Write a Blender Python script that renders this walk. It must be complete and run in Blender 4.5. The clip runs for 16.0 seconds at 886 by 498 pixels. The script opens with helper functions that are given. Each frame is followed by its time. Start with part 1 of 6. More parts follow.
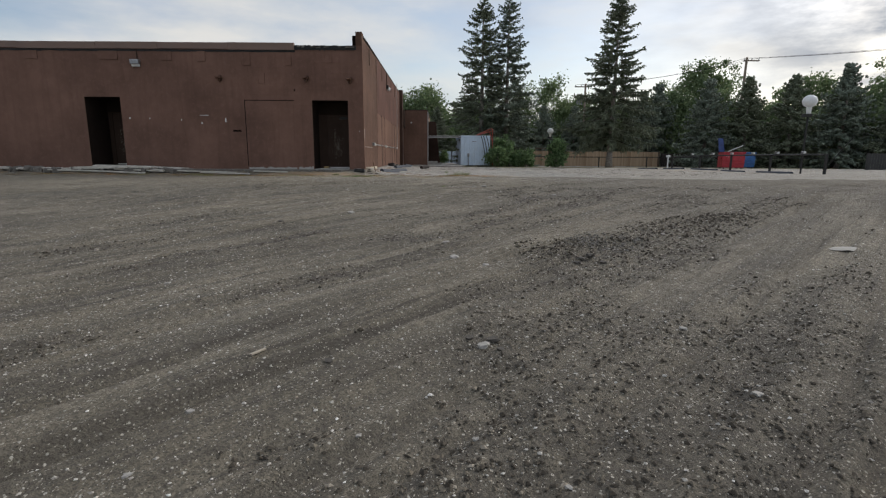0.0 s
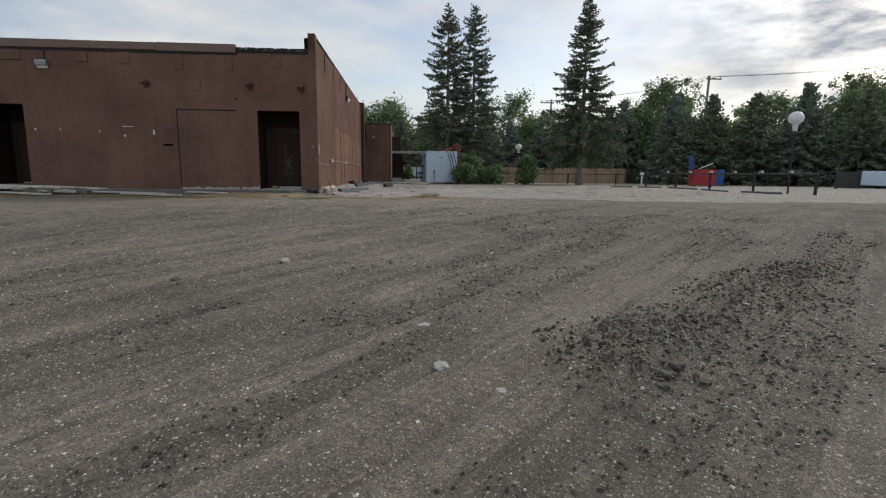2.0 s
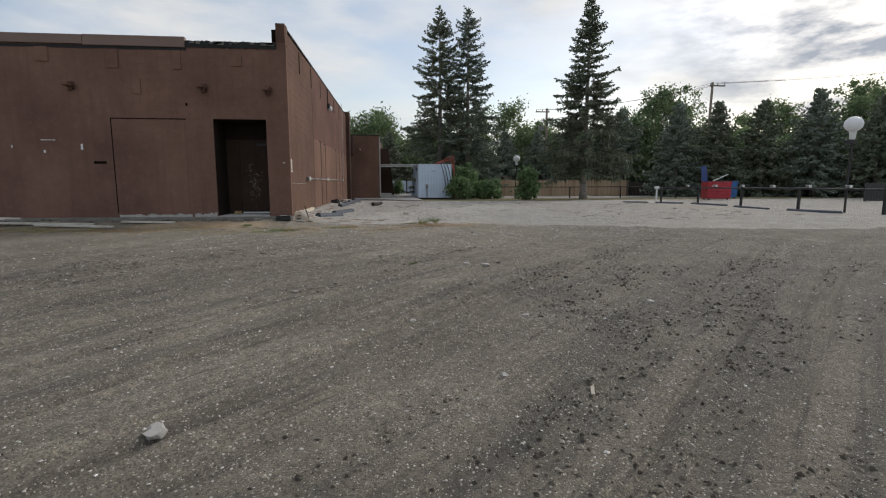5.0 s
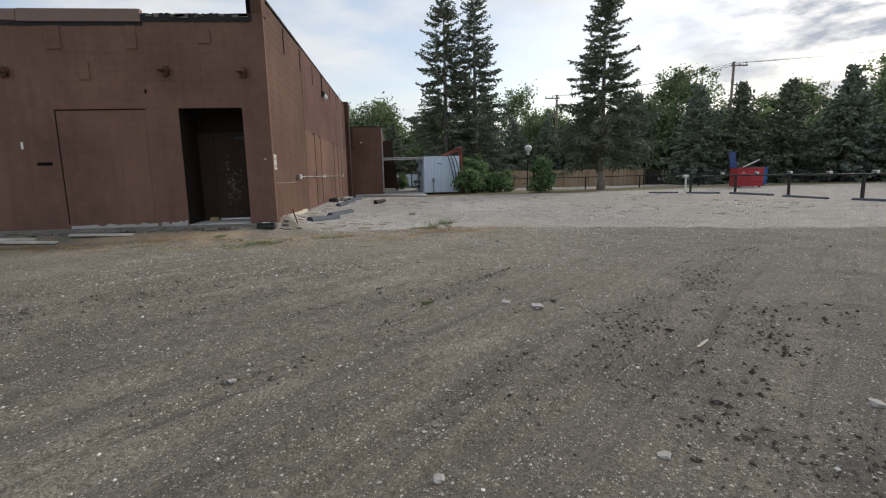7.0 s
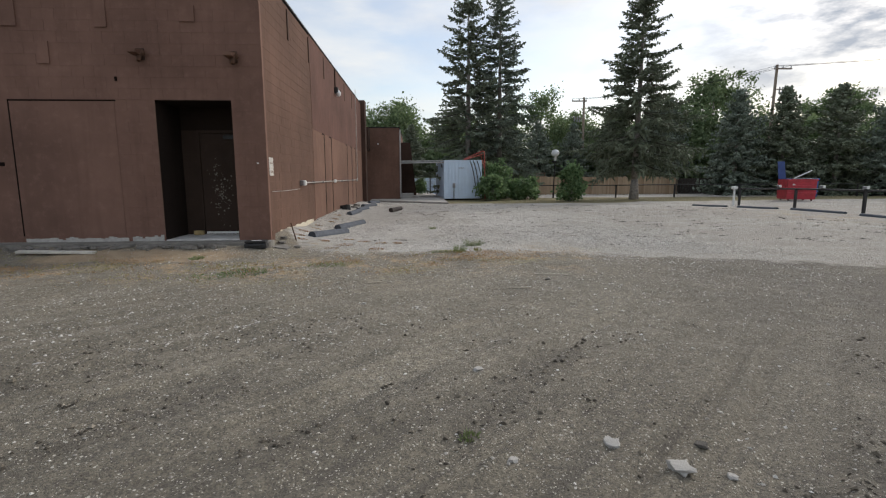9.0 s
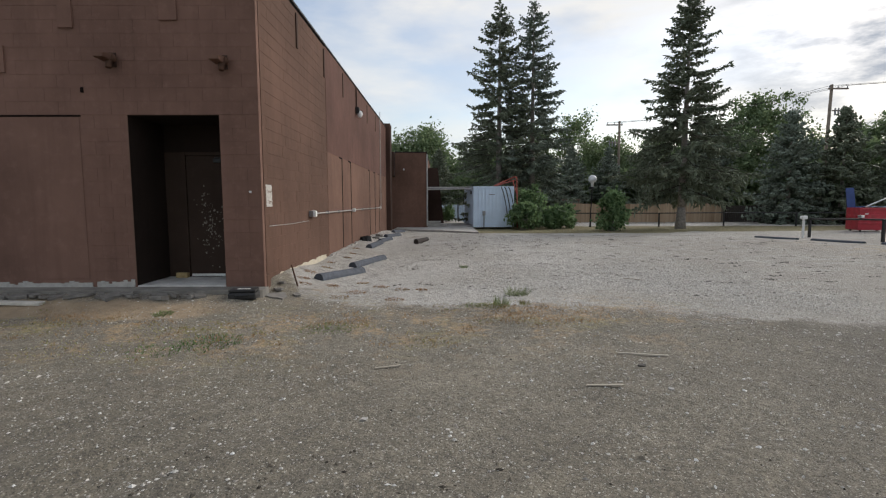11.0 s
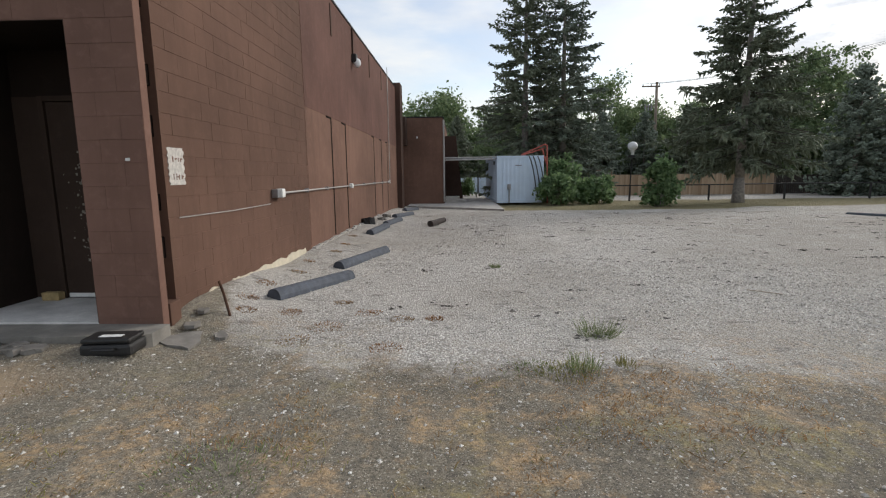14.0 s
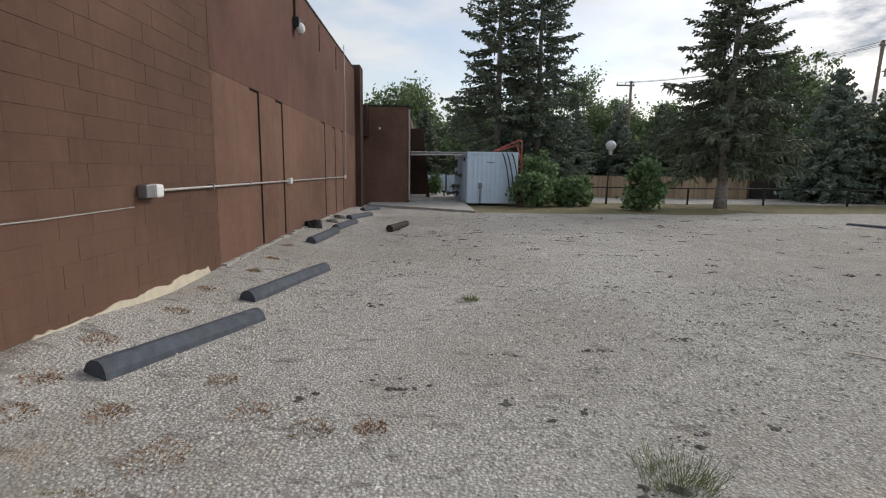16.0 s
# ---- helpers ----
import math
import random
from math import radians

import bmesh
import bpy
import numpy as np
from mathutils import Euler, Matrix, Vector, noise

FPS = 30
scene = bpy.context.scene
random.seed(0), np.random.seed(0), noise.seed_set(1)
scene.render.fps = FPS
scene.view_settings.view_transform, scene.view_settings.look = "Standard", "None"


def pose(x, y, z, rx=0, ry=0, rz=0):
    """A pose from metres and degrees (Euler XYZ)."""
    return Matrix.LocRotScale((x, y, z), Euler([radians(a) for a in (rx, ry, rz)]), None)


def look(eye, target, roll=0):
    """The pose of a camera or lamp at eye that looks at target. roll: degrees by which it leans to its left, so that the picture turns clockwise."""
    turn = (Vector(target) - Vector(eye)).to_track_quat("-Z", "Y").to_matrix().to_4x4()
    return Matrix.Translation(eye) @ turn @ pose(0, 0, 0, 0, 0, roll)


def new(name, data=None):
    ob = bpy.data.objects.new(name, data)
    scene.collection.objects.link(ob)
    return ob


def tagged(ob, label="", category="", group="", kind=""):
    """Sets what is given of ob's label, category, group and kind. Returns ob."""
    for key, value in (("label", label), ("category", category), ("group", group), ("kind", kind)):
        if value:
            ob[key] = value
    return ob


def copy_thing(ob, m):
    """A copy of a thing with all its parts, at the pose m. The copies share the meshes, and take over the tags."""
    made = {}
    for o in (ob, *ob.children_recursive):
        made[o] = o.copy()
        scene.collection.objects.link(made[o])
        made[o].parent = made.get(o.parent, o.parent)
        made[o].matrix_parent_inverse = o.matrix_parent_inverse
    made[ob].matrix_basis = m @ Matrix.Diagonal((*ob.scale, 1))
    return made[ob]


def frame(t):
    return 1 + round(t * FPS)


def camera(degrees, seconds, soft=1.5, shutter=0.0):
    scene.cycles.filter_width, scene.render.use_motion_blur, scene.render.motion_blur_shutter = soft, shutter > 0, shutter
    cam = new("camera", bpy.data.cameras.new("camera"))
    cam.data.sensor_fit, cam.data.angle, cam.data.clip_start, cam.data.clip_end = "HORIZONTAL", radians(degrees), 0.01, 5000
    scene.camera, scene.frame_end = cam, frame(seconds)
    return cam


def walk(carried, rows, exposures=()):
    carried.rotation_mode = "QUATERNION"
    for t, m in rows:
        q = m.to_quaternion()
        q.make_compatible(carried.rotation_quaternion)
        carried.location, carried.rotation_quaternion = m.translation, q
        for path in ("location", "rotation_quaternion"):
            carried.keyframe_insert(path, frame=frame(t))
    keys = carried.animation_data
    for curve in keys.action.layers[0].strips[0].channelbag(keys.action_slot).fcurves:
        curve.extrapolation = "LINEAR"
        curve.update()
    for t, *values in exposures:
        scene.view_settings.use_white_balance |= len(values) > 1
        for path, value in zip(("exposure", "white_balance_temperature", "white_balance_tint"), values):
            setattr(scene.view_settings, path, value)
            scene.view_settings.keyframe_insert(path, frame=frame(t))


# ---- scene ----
cam = camera(83.5, 16.0, 1.2)
METRES, EYE, TILT, LEAN, TURN = 18.5, 1.52, -1.5, -0.5, -0.2
ROWS = [
    (0.0, 0.0, 0.0, 0.0, -0.02, -9.09, 0.14),
    (0.5, -0.0014, 0.0319, 0.0029, -1.03, -9.15, 0.1),
    (1.0, -0.0043, 0.0624, 0.0085, -3.08, -8.07, 0.82),
    (1.5, -0.0035, 0.0947, 0.0102, -3.81, -6.8, 0.6),
    (2.0, -0.0046, 0.1292, 0.0111, -4.18, -7.44, 0.06),
    (2.5, -0.005, 0.1608, 0.0147, -4.64, -8.32, 0.2),
    (3.0, -0.0079, 0.1909, 0.0196, -4.73, -8.15, 0.3),
    (3.5, -0.0125, 0.2205, 0.0238, -5.2, -7.74, 0.27),
    (4.0, -0.0126, 0.2516, 0.0264, -5.23, -5.75, 0.24),
    (6.5, -0.0107, 0.406, 0.037, -5.56, -7.18, 1.95),
    (7.0, -0.0107, 0.4401, 0.039, -4.98, -7.14, 1.98),
    (7.5, -0.0097, 0.4693, 0.0418, -4.96, -7.21, 1.79),
    (8.0, -0.0096, 0.4988, 0.0462, -3.23, -7.44, 1.33),
    (8.5, -0.0134, 0.5291, 0.049, -3.05, -7.55, 1.01),
    (9.0, -0.013, 0.5599, 0.0518, -3.02, -6.85, 0.79),
    (9.5, -0.0148, 0.5894, 0.0544, -2.71, -5.23, -0.02),
    (10.0, -0.0154, 0.6161, 0.0592, -1.89, -3.91, 0.02),
    (12.5, -0.0148, 0.7722, 0.0624, 1.94, -4.14, 1.09),
    (13.0, -0.0141, 0.8029, 0.0636, 2.08, -6.83, 1.09),
    (13.5, -0.0193, 0.8343, 0.0642, 2.19, -6.95, 1.14),
    (14.0, -0.0203, 0.8645, 0.0652, 2.05, -7.0, 1.17),
    (14.5, -0.0208, 0.8961, 0.0665, 2.04, -7.06, 1.11),
    (15.0, -0.0217, 0.9275, 0.0683, 1.23, -6.99, 1.06),
    (15.5, -0.0187, 0.96, 0.0685, 0.69, -7.23, 0.91),
    (16.0, -0.0183, 0.9945, 0.0681, -1.69, -7.43, -0.25),
]
walk(cam, [(t, pose(0, 0, EYE, TILT, LEAN, TURN) @ pose(METRES * x, METRES * y, METRES * z, 90 + pitch, roll, yaw)) for t, x, y, z, yaw, pitch, roll in ROWS],
     [(0.0, 0.38), (2.0, 0.41), (3.5, 0.40), (4.2, 0.43), (7.0, 0.64), (9.0, 0.69), (10.0, 0.56), (12.5, 0.74), (14.5, 0.76), (16.0, 0.58)])

# ---- world, sun ----
world = bpy.data.worlds.new("sky")
scene.world = world
world.use_nodes = True
wn, wl = world.node_tree.nodes, world.node_tree.links
wn.clear()
w_out, w_bg = wn.new("ShaderNodeOutputWorld"), wn.new("ShaderNodeBackground")
w_sky = wn.new("ShaderNodeTexSky")
w_sky.sky_type, w_sky.sun_disc = "NISHITA", False
w_sky.sun_elevation, w_sky.sun_rotation = radians(28), radians(55)
w_sky.air_density, w_sky.dust_density, w_sky.ozone_density = 1.0, 1.7, 1.2
w_co, w_map = wn.new("ShaderNodeTexCoord"), wn.new("ShaderNodeMapping")
w_map.inputs["Scale"].default_value = (1.0, 1.0, 3.6)
w_map.inputs["Location"].default_value = (0.35, 0.1, 0.0)
w_n = wn.new("ShaderNodeTexNoise")
w_n.inputs["Scale"].default_value, w_n.inputs["Detail"].default_value, w_n.inputs["Roughness"].default_value = 2.3, 8.0, 0.55
w_r = wn.new("ShaderNodeValToRGB")
w_r.color_ramp.elements[0].position, w_r.color_ramp.elements[0].color = 0.38, (0.2, 0.2, 0.2, 1)
w_r.color_ramp.elements[1].position, w_r.color_ramp.elements[1].color = 0.66, (0.92, 0.92, 0.92, 1)
w_n2 = wn.new("ShaderNodeTexNoise")
w_n2.inputs["Scale"].default_value, w_n2.inputs["Detail"].default_value = 4.0, 7.0
w_map2 = wn.new("ShaderNodeMapping")
w_map2.inputs["Scale"].default_value = (1.0, 1.0, 2.6)
w_map2.inputs["Location"].default_value = (1.7, 0.6, 0.2)
w_r2 = wn.new("ShaderNodeValToRGB")
w_r2.color_ramp.elements[0].position, w_r2.color_ramp.elements[0].color = 0.37, (4.2, 4.5, 5.0, 1)
w_r2.color_ramp.elements[1].position, w_r2.color_ramp.elements[1].color = 0.52, (5.75, 5.62, 5.38, 1)
w_mix = wn.new("ShaderNodeMix")
w_mix.data_type = "RGBA"
wl.new(w_co.outputs["Generated"], w_map.inputs["Vector"])
wl.new(w_co.outputs["Generated"], w_map2.inputs["Vector"])
wl.new(w_map.outputs["Vector"], w_n.inputs["Vector"])
wl.new(w_map2.outputs["Vector"], w_n2.inputs["Vector"])
wl.new(w_n.outputs["Fac"], w_r.inputs["Fac"])
wl.new(w_n2.outputs["Fac"], w_r2.inputs["Fac"])
wl.new(w_r.outputs["Color"], w_mix.inputs[0])
wl.new(w_sky.outputs["Color"], w_mix.inputs[6])
wl.new(w_r2.outputs["Color"], w_mix.inputs[7])
# grey cloud bank lit from behind, low on the sun's side of the sky
w_dot = wn.new("ShaderNodeVectorMath")
w_dot.operation = "DOT_PRODUCT"
w_dot.inputs[1].default_value = (0.660, 0.690, 0.300)
w_near = wn.new("ShaderNodeMapRange")
w_near.interpolation_type = "SMOOTHSTEP"
w_near.inputs["From Min"].default_value, w_near.inputs["From Max"].default_value = 0.950, 0.992
w_map3 = wn.new("ShaderNodeMapping")
w_map3.inputs["Scale"].default_value = (1.0, 1.0, 3.0)
w_n3 = wn.new("ShaderNodeTexNoise")
w_n3.inputs["Scale"].default_value, w_n3.inputs["Detail"].default_value, w_n3.inputs["Roughness"].default_value = 6.5, 8.0, 0.58
w_r3 = wn.new("ShaderNodeValToRGB")
w_r3.color_ramp.elements[0].position, w_r3.color_ramp.elements[0].color = 0.40, (0, 0, 0, 1)
w_r3.color_ramp.elements[1].position, w_r3.color_ramp.elements[1].color = 0.64, (1, 1, 1, 1)
w_cl = wn.new("ShaderNodeMath")
w_cl.operation = "MULTIPLY"
w_mix2 = wn.new("ShaderNodeMix")
w_mix2.data_type = "RGBA"
w_mix2.inputs[7].default_value = (2.9, 3.15, 3.6, 1)
wl.new(w_co.outputs["Generated"], w_dot.inputs[0])
wl.new(w_dot.outputs["Value"], w_near.inputs["Value"])
wl.new(w_co.outputs["Generated"], w_map3.inputs["Vector"])
wl.new(w_map3.outputs["Vector"], w_n3.inputs["Vector"])
wl.new(w_n3.outputs["Fac"], w_r3.inputs["Fac"])
wl.new(w_near.outputs["Result"], w_cl.inputs[0])
wl.new(w_r3.outputs["Color"], w_cl.inputs[1])
wl.new(w_cl.outputs["Value"], w_mix2.inputs[0])
wl.new(w_mix.outputs[2], w_mix2.inputs[6])
wl.new(w_mix2.outputs[2], w_bg.inputs["Color"])
w_bg.inputs["Strength"].default_value = 0.105
wl.new(w_bg.outputs["Background"], w_out.inputs["Surface"])

sun = new("sun", bpy.data.lights.new("sun", "SUN"))
sun.data.energy, sun.data.angle, sun.data.color = 1.3, radians(20), (1.0, 0.955, 0.89)
sun.matrix_world = look((0, 0, 60), (-55 * math.sin(radians(55)), -55 * math.cos(radians(55)), 60 - 55 * math.tan(radians(28))))


# ---- materials ----
class Nodes:
    """A short hand for building one material's node tree."""

    def __init__(self, name, rough=0.8, metal=0.0):
        self.m = bpy.data.materials.new(name)
        self.m.use_nodes = True
        self.t = self.m.node_tree
        self.b = self.t.nodes["Principled BSDF"]
        self.b.inputs["Roughness"].default_value = rough
        self.b.inputs["Metallic"].default_value = metal
        self.co = self.t.nodes.new("ShaderNodeTexCoord").outputs["Object"]

    def node(self, kind):
        return self.t.nodes.new(kind)

    def put(self, value, socket):
        if isinstance(value, bpy.types.NodeSocket):
            self.t.links.new(value, socket)
        else:
            socket.default_value = value

    def world(self):
        return self.node("ShaderNodeNewGeometry").outputs["Position"]

    def scaled(self, v, s):
        n = self.node("ShaderNodeMapping")
        self.put(v, n.inputs["Vector"])
        n.inputs["Scale"].default_value = s
        return n.outputs["Vector"]

    def noise(self, scale, detail=4.0, rough=0.55, v=None, distort=0.0):
        n = self.node("ShaderNodeTexNoise")
        self.put(self.co if v is None else v, n.inputs["Vector"])
        n.inputs["Scale"].default_value, n.inputs["Detail"].default_value = scale, detail
        n.inputs["Roughness"].default_value, n.inputs["Distortion"].default_value = rough, distort
        return n.outputs["Fac"]

    def cells(self, scale, out="Distance", v=None, feature="F1"):
        n = self.node("ShaderNodeTexVoronoi")
        n.feature = feature
        self.put(self.co if v is None else v, n.inputs["Vector"])
        n.inputs["Scale"].default_value = scale
        return n.outputs[out]

    def ramp(self, fac, *stops):
        n = self.node("ShaderNodeValToRGB")
        e = n.color_ramp.elements
        while len(e) < len(stops):
            e.new(0.5)
        for el, (p, c) in zip(e, stops):
            el.position, el.color = p, ((c, c, c, 1) if isinstance(c, (int, float)) else (*c, 1))
        self.put(fac, n.inputs["Fac"])
        return n.outputs["Color"]

    def mix(self, fac, a, b, how="MIX"):
        n = self.node("ShaderNodeMix")
        n.data_type, n.blend_type = "RGBA", how
        self.put(fac, n.inputs[0])
        for v, s in ((a, n.inputs[6]), (b, n.inputs[7])):
            self.put((*v, 1) if isinstance(v, tuple) else v, s)
        return n.outputs[2]

    def maths(self, op, a, b=0.0, clamp=False):
        n = self.node("ShaderNodeMath")
        n.operation, n.use_clamp = op, clamp
        self.put(a, n.inputs[0])
        self.put(b, n.inputs[1])
        return n.outputs[0]

    def attr(self, name):
        n = self.node("ShaderNodeAttribute")
        n.attribute_name = name
        return n.outputs["Fac"]

    def turned(self, v):
        """Coordinates turned to run across and along the wheel tracks."""
        n = self.node("ShaderNodeMapping")
        self.put(v, n.inputs["Vector"])
        n.inputs["Rotation"].default_value = (0, 0, radians(45.8))
        return n.outputs["Vector"]

    def island(self):
        return self.node("ShaderNodeNewGeometry").outputs["Random Per Island"]

    def each(self):
        return self.node("ShaderNodeObjectInfo").outputs["Random"]

    def done(self, colour, bump=None, strength=0.3, distance=0.01, rough=None):
        self.put((*colour, 1) if isinstance(colour, tuple) else colour, self.b.inputs["Base Color"])
        if bump is not None:
            n = self.node("ShaderNodeBump")
            n.inputs["Strength"].default_value, n.inputs["Distance"].default_value = strength, distance
            self.put(bump, n.inputs["Height"])
            self.t.links.new(n.outputs["Normal"], self.b.inputs["Normal"])
        if rough is not None:
            self.put(rough, self.b.inputs["Roughness"])
        return self.m


def plain(name, colour, rough=0.7, metal=0.0, vary=0.25, scale=6.0, grain=60.0, bump=0.15):
    """A surface of one colour with blotches, fine grain and a little wear."""
    k = Nodes(name, rough, metal)
    dark = tuple(c * (1 - vary) for c in colour)
    light = tuple(min(1, c * (1 + vary * 0.7)) for c in colour)
    base = k.mix(k.ramp(k.noise(scale, 6, 0.6), (0.3, 0.0), (0.7, 1.0)), dark, light)
    base = k.mix(k.ramp(k.noise(grain, 3), (0.35, 0.0), (0.75, 0.35)), base, tuple(c * 0.6 for c in colour))
    r = k.ramp(k.noise(scale * 2, 4), (0.3, max(0.0, rough - 0.12)), (0.7, min(1.0, rough + 0.1)))
    return k.done(base, k.noise(grain, 4), bump, 0.004, rough=r)


def paint_wall(name, base, joints=False):
    """Old brown masonry paint: faded blotches, runs down the wall, chips and roller grain."""
    k = Nodes(name, 0.88)
    k.b.inputs["Specular IOR Level"].default_value = 0.18
    p = k.world()
    d, l = tuple(c * 0.74 for c in base), tuple(c * 1.22 for c in base)
    c = k.mix(k.ramp(k.noise(0.55, 6, 0.6, p), (0.32, 0.0), (0.68, 1.0)), d, l)
    runs = k.noise(1.0, 5, 0.6, k.scaled(p, (5.0, 5.0, 0.35)))
    c = k.mix(k.ramp(runs, (0.48, 0.0), (0.75, 0.42)), c, tuple(v * 0.62 for v in base))
    c = k.mix(k.ramp(k.noise(7.0, 7, 0.7, p), (0.52, 0.0), (0.8, 0.45)), c, (base[0] * 1.5, base[1] * 1.55, base[2] * 1.6))
    if joints:
        c = k.mix(k.ramp(k.each(), (0.0, 0.0), (1.0, 0.16)), c, tuple(v * 1.25 for v in base))
    c = k.mix(k.ramp(k.noise(9.0, 3, 0.5, p), (0.80, 0.0), (0.82, 0.8)), c, (0.42, 0.38, 0.33))
    h = k.maths("ADD", k.noise(70, 4, 0.6, p), k.maths("MULTIPLY", k.noise(9, 3, 0.5, p), 1.5))
    return k.done(c, h, 0.35, 0.006)


BROWN = (0.168, 0.096, 0.070)
m_paint = paint_wall("brown_wall_paint", BROWN)
# same brown, darkened against the grazing light on the side blocks
m_block = paint_wall("block_brown_darkened", (0.118, 0.067, 0.048), True)
# same brown, lightened to make up for weak light on the front
m_front = paint_wall("front_brown_lightened", (0.184, 0.105, 0.080))
m_upper = paint_wall("reddish_brown_paint", (0.126, 0.066, 0.052))
m_dark_paint = paint_wall("dark_brown_paint", (0.070, 0.042, 0.032))
# wall brown taken far down: the doorways' inner shade is in this colour
m_recess = paint_wall("shaded_recess_brown", (0.024, 0.016, 0.0125))
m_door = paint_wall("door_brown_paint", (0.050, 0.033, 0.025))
m_joint = plain("dark_joint", (0.012, 0.008, 0.007), 0.95)
m_joint.node_tree.nodes["Principled BSDF"].inputs["Specular IOR Level"].default_value = 0.05
m_tar = plain("roofing_tar", (0.018, 0.018, 0.019), 0.8, 0, 0.5, 5, 30, 0.6)
m_flash = plain("brown_flashing", (0.20, 0.125, 0.095), 0.5, 0.0, 0.15, 1.5, 40, 0.05)
m_conc = plain("grey_concrete", (0.42, 0.40, 0.37), 0.92, 0, 0.28, 2.5, 70, 0.5)
m_rubble = plain("broken_concrete", (0.20, 0.185, 0.165), 0.95, 0, 0.4, 7, 50, 0.7)
m_cream = plain("cream_plaster", (0.60, 0.54, 0.42), 0.9, 0, 0.18, 6, 60, 0.3)
m_stop = plain("weathered_kerb", (0.070, 0.080, 0.100), 0.85, 0, 0.5, 9, 60, 0.8)
m_pipe = plain("galvanised_pipe", (0.46, 0.44, 0.42), 0.5, 0.4, 0.2)
m_white = plain("white_plastic", (0.72, 0.72, 0.70), 0.5, 0, 0.08)
m_black = plain("black_paint", (0.016, 0.015, 0.015), 0.55, 0, 0.4)
m_rust = plain("rusted_steel", (0.10, 0.05, 0.03), 0.9, 0.2, 0.5, 15)
m_red = plain("red_dumpster_paint", (0.42, 0.030, 0.045), 0.5, 0, 0.3, 4)
m_blue = plain("blue_dumpster_paint", (0.03, 0.13, 0.36), 0.5, 0, 0.3, 4)
m_orange = plain("red_tube_paint", (0.44, 0.10, 0.07), 0.5, 0, 0.2)
m_cont = plain("pale_container_paint", (0.64, 0.76, 0.89), 0.6, 0, 0.10, 1.2, 40, 0.1)
m_timber = plain("old_grey_timber", (0.20, 0.15, 0.11), 0.9, 0, 0.4, 8, 50, 0.5)
m_logm = plain("charred_log", (0.055, 0.042, 0.036), 0.95, 0, 0.5, 12, 60, 0.8)
m_pole = plain("utility_pole_wood", (0.30, 0.24, 0.19), 0.9, 0, 0.35, 3, 40, 0.5)
m_bark = plain("spruce_bark", (0.30, 0.265, 0.235), 0.95, 0, 0.45, 9, 40, 0.9)
m_bough = plain("dark_bough_bark", (0.085, 0.072, 0.060), 0.95, 0, 0.4, 9, 40, 0.6)
m_steel = plain("grey_steel", (0.3, 0.3, 0.31), 0.45, 0.7, 0.2)
m_wstone = plain("pale_stone", (0.42, 0.40, 0.37), 0.9, 0, 0.25, 14, 80, 0.5)
m_dstone = plain("dark_clod", (0.10, 0.09, 0.078), 0.97, 0, 0.35, 20, 90, 0.6)
m_glassy = plain("dark_glass", (0.02, 0.022, 0.025), 0.1, 0, 0.1)
m_twine = plain("dry_stalk", (0.30, 0.22, 0.12), 0.9, 0, 0.3, 10)


def globe_mat():
    k = Nodes("opal_globe", 0.55)
    return k.done(k.mix(k.ramp(k.noise(3, 4), (0.4, 0.0), (0.7, 0.3)), (0.80, 0.81, 0.82), (0.62, 0.62, 0.60)))


m_globe = globe_mat()


def leaf_mat(name, dark, light, rough=0.6, through_light=0.35):
    k = Nodes(name, rough)
    c = k.mix(k.island(), dark, light)
    c = k.mix(k.ramp(k.noise(0.9, 4, 0.6, k.world()), (0.3, 0.0), (0.7, 0.6)), c, tuple(v * 0.7 for v in dark))
    k.b.inputs["Specular IOR Level"].default_value = 0.25
    m = k.done(c)
    tr, mx = k.node("ShaderNodeBsdfTranslucent"), k.node("ShaderNodeMixShader")
    k.put(c, tr.inputs["Color"])
    mx.inputs[0].default_value = through_light
    k.t.links.new(k.b.outputs["BSDF"], mx.inputs[1])
    k.t.links.new(tr.outputs["BSDF"], mx.inputs[2])
    k.t.links.new(mx.outputs["Shader"], k.t.nodes["Material Output"].inputs["Surface"])
    return m


m_spruce = leaf_mat("spruce_needles", (0.150, 0.178, 0.118), (0.330, 0.370, 0.262), 0.6, 0.3)
m_spruce2 = leaf_mat("blue_spruce_needles", (0.158, 0.196, 0.150), (0.350, 0.405, 0.325), 0.6, 0.3)
m_leaf = leaf_mat("tree_leaves", (0.118, 0.172, 0.084), (0.290, 0.365, 0.185), 0.6, 0.4)
m_bushleaf = leaf_mat("bush_leaves", (0.078, 0.140, 0.058), (0.320, 0.450, 0.215), 0.5, 0.45)
m_green = leaf_mat("weed_blades", (0.24, 0.30, 0.12), (0.42, 0.48, 0.24), 0.6, 0.5)
m_straw = leaf_mat("dry_grass_blades", (0.34, 0.21, 0.10), (0.52, 0.37, 0.19), 0.9, 0.5)


m_rustgrass = leaf_mat("rust_orange_grass", (0.47, 0.28, 0.13), (0.68, 0.46, 0.245), 0.9, 0.5)
m_yellow = leaf_mat("yellowing_grass", (0.30, 0.29, 0.09), (0.50, 0.46, 0.19), 0.8, 0.5)
m_vivid = leaf_mat("fresh_weed_leaves", (0.10, 0.20, 0.05), (0.25, 0.41, 0.13), 0.6, 0.5)
m_litter = leaf_mat("brown_litter", (0.32, 0.17, 0.08), (0.56, 0.33, 0.16), 0.9, 0.4)


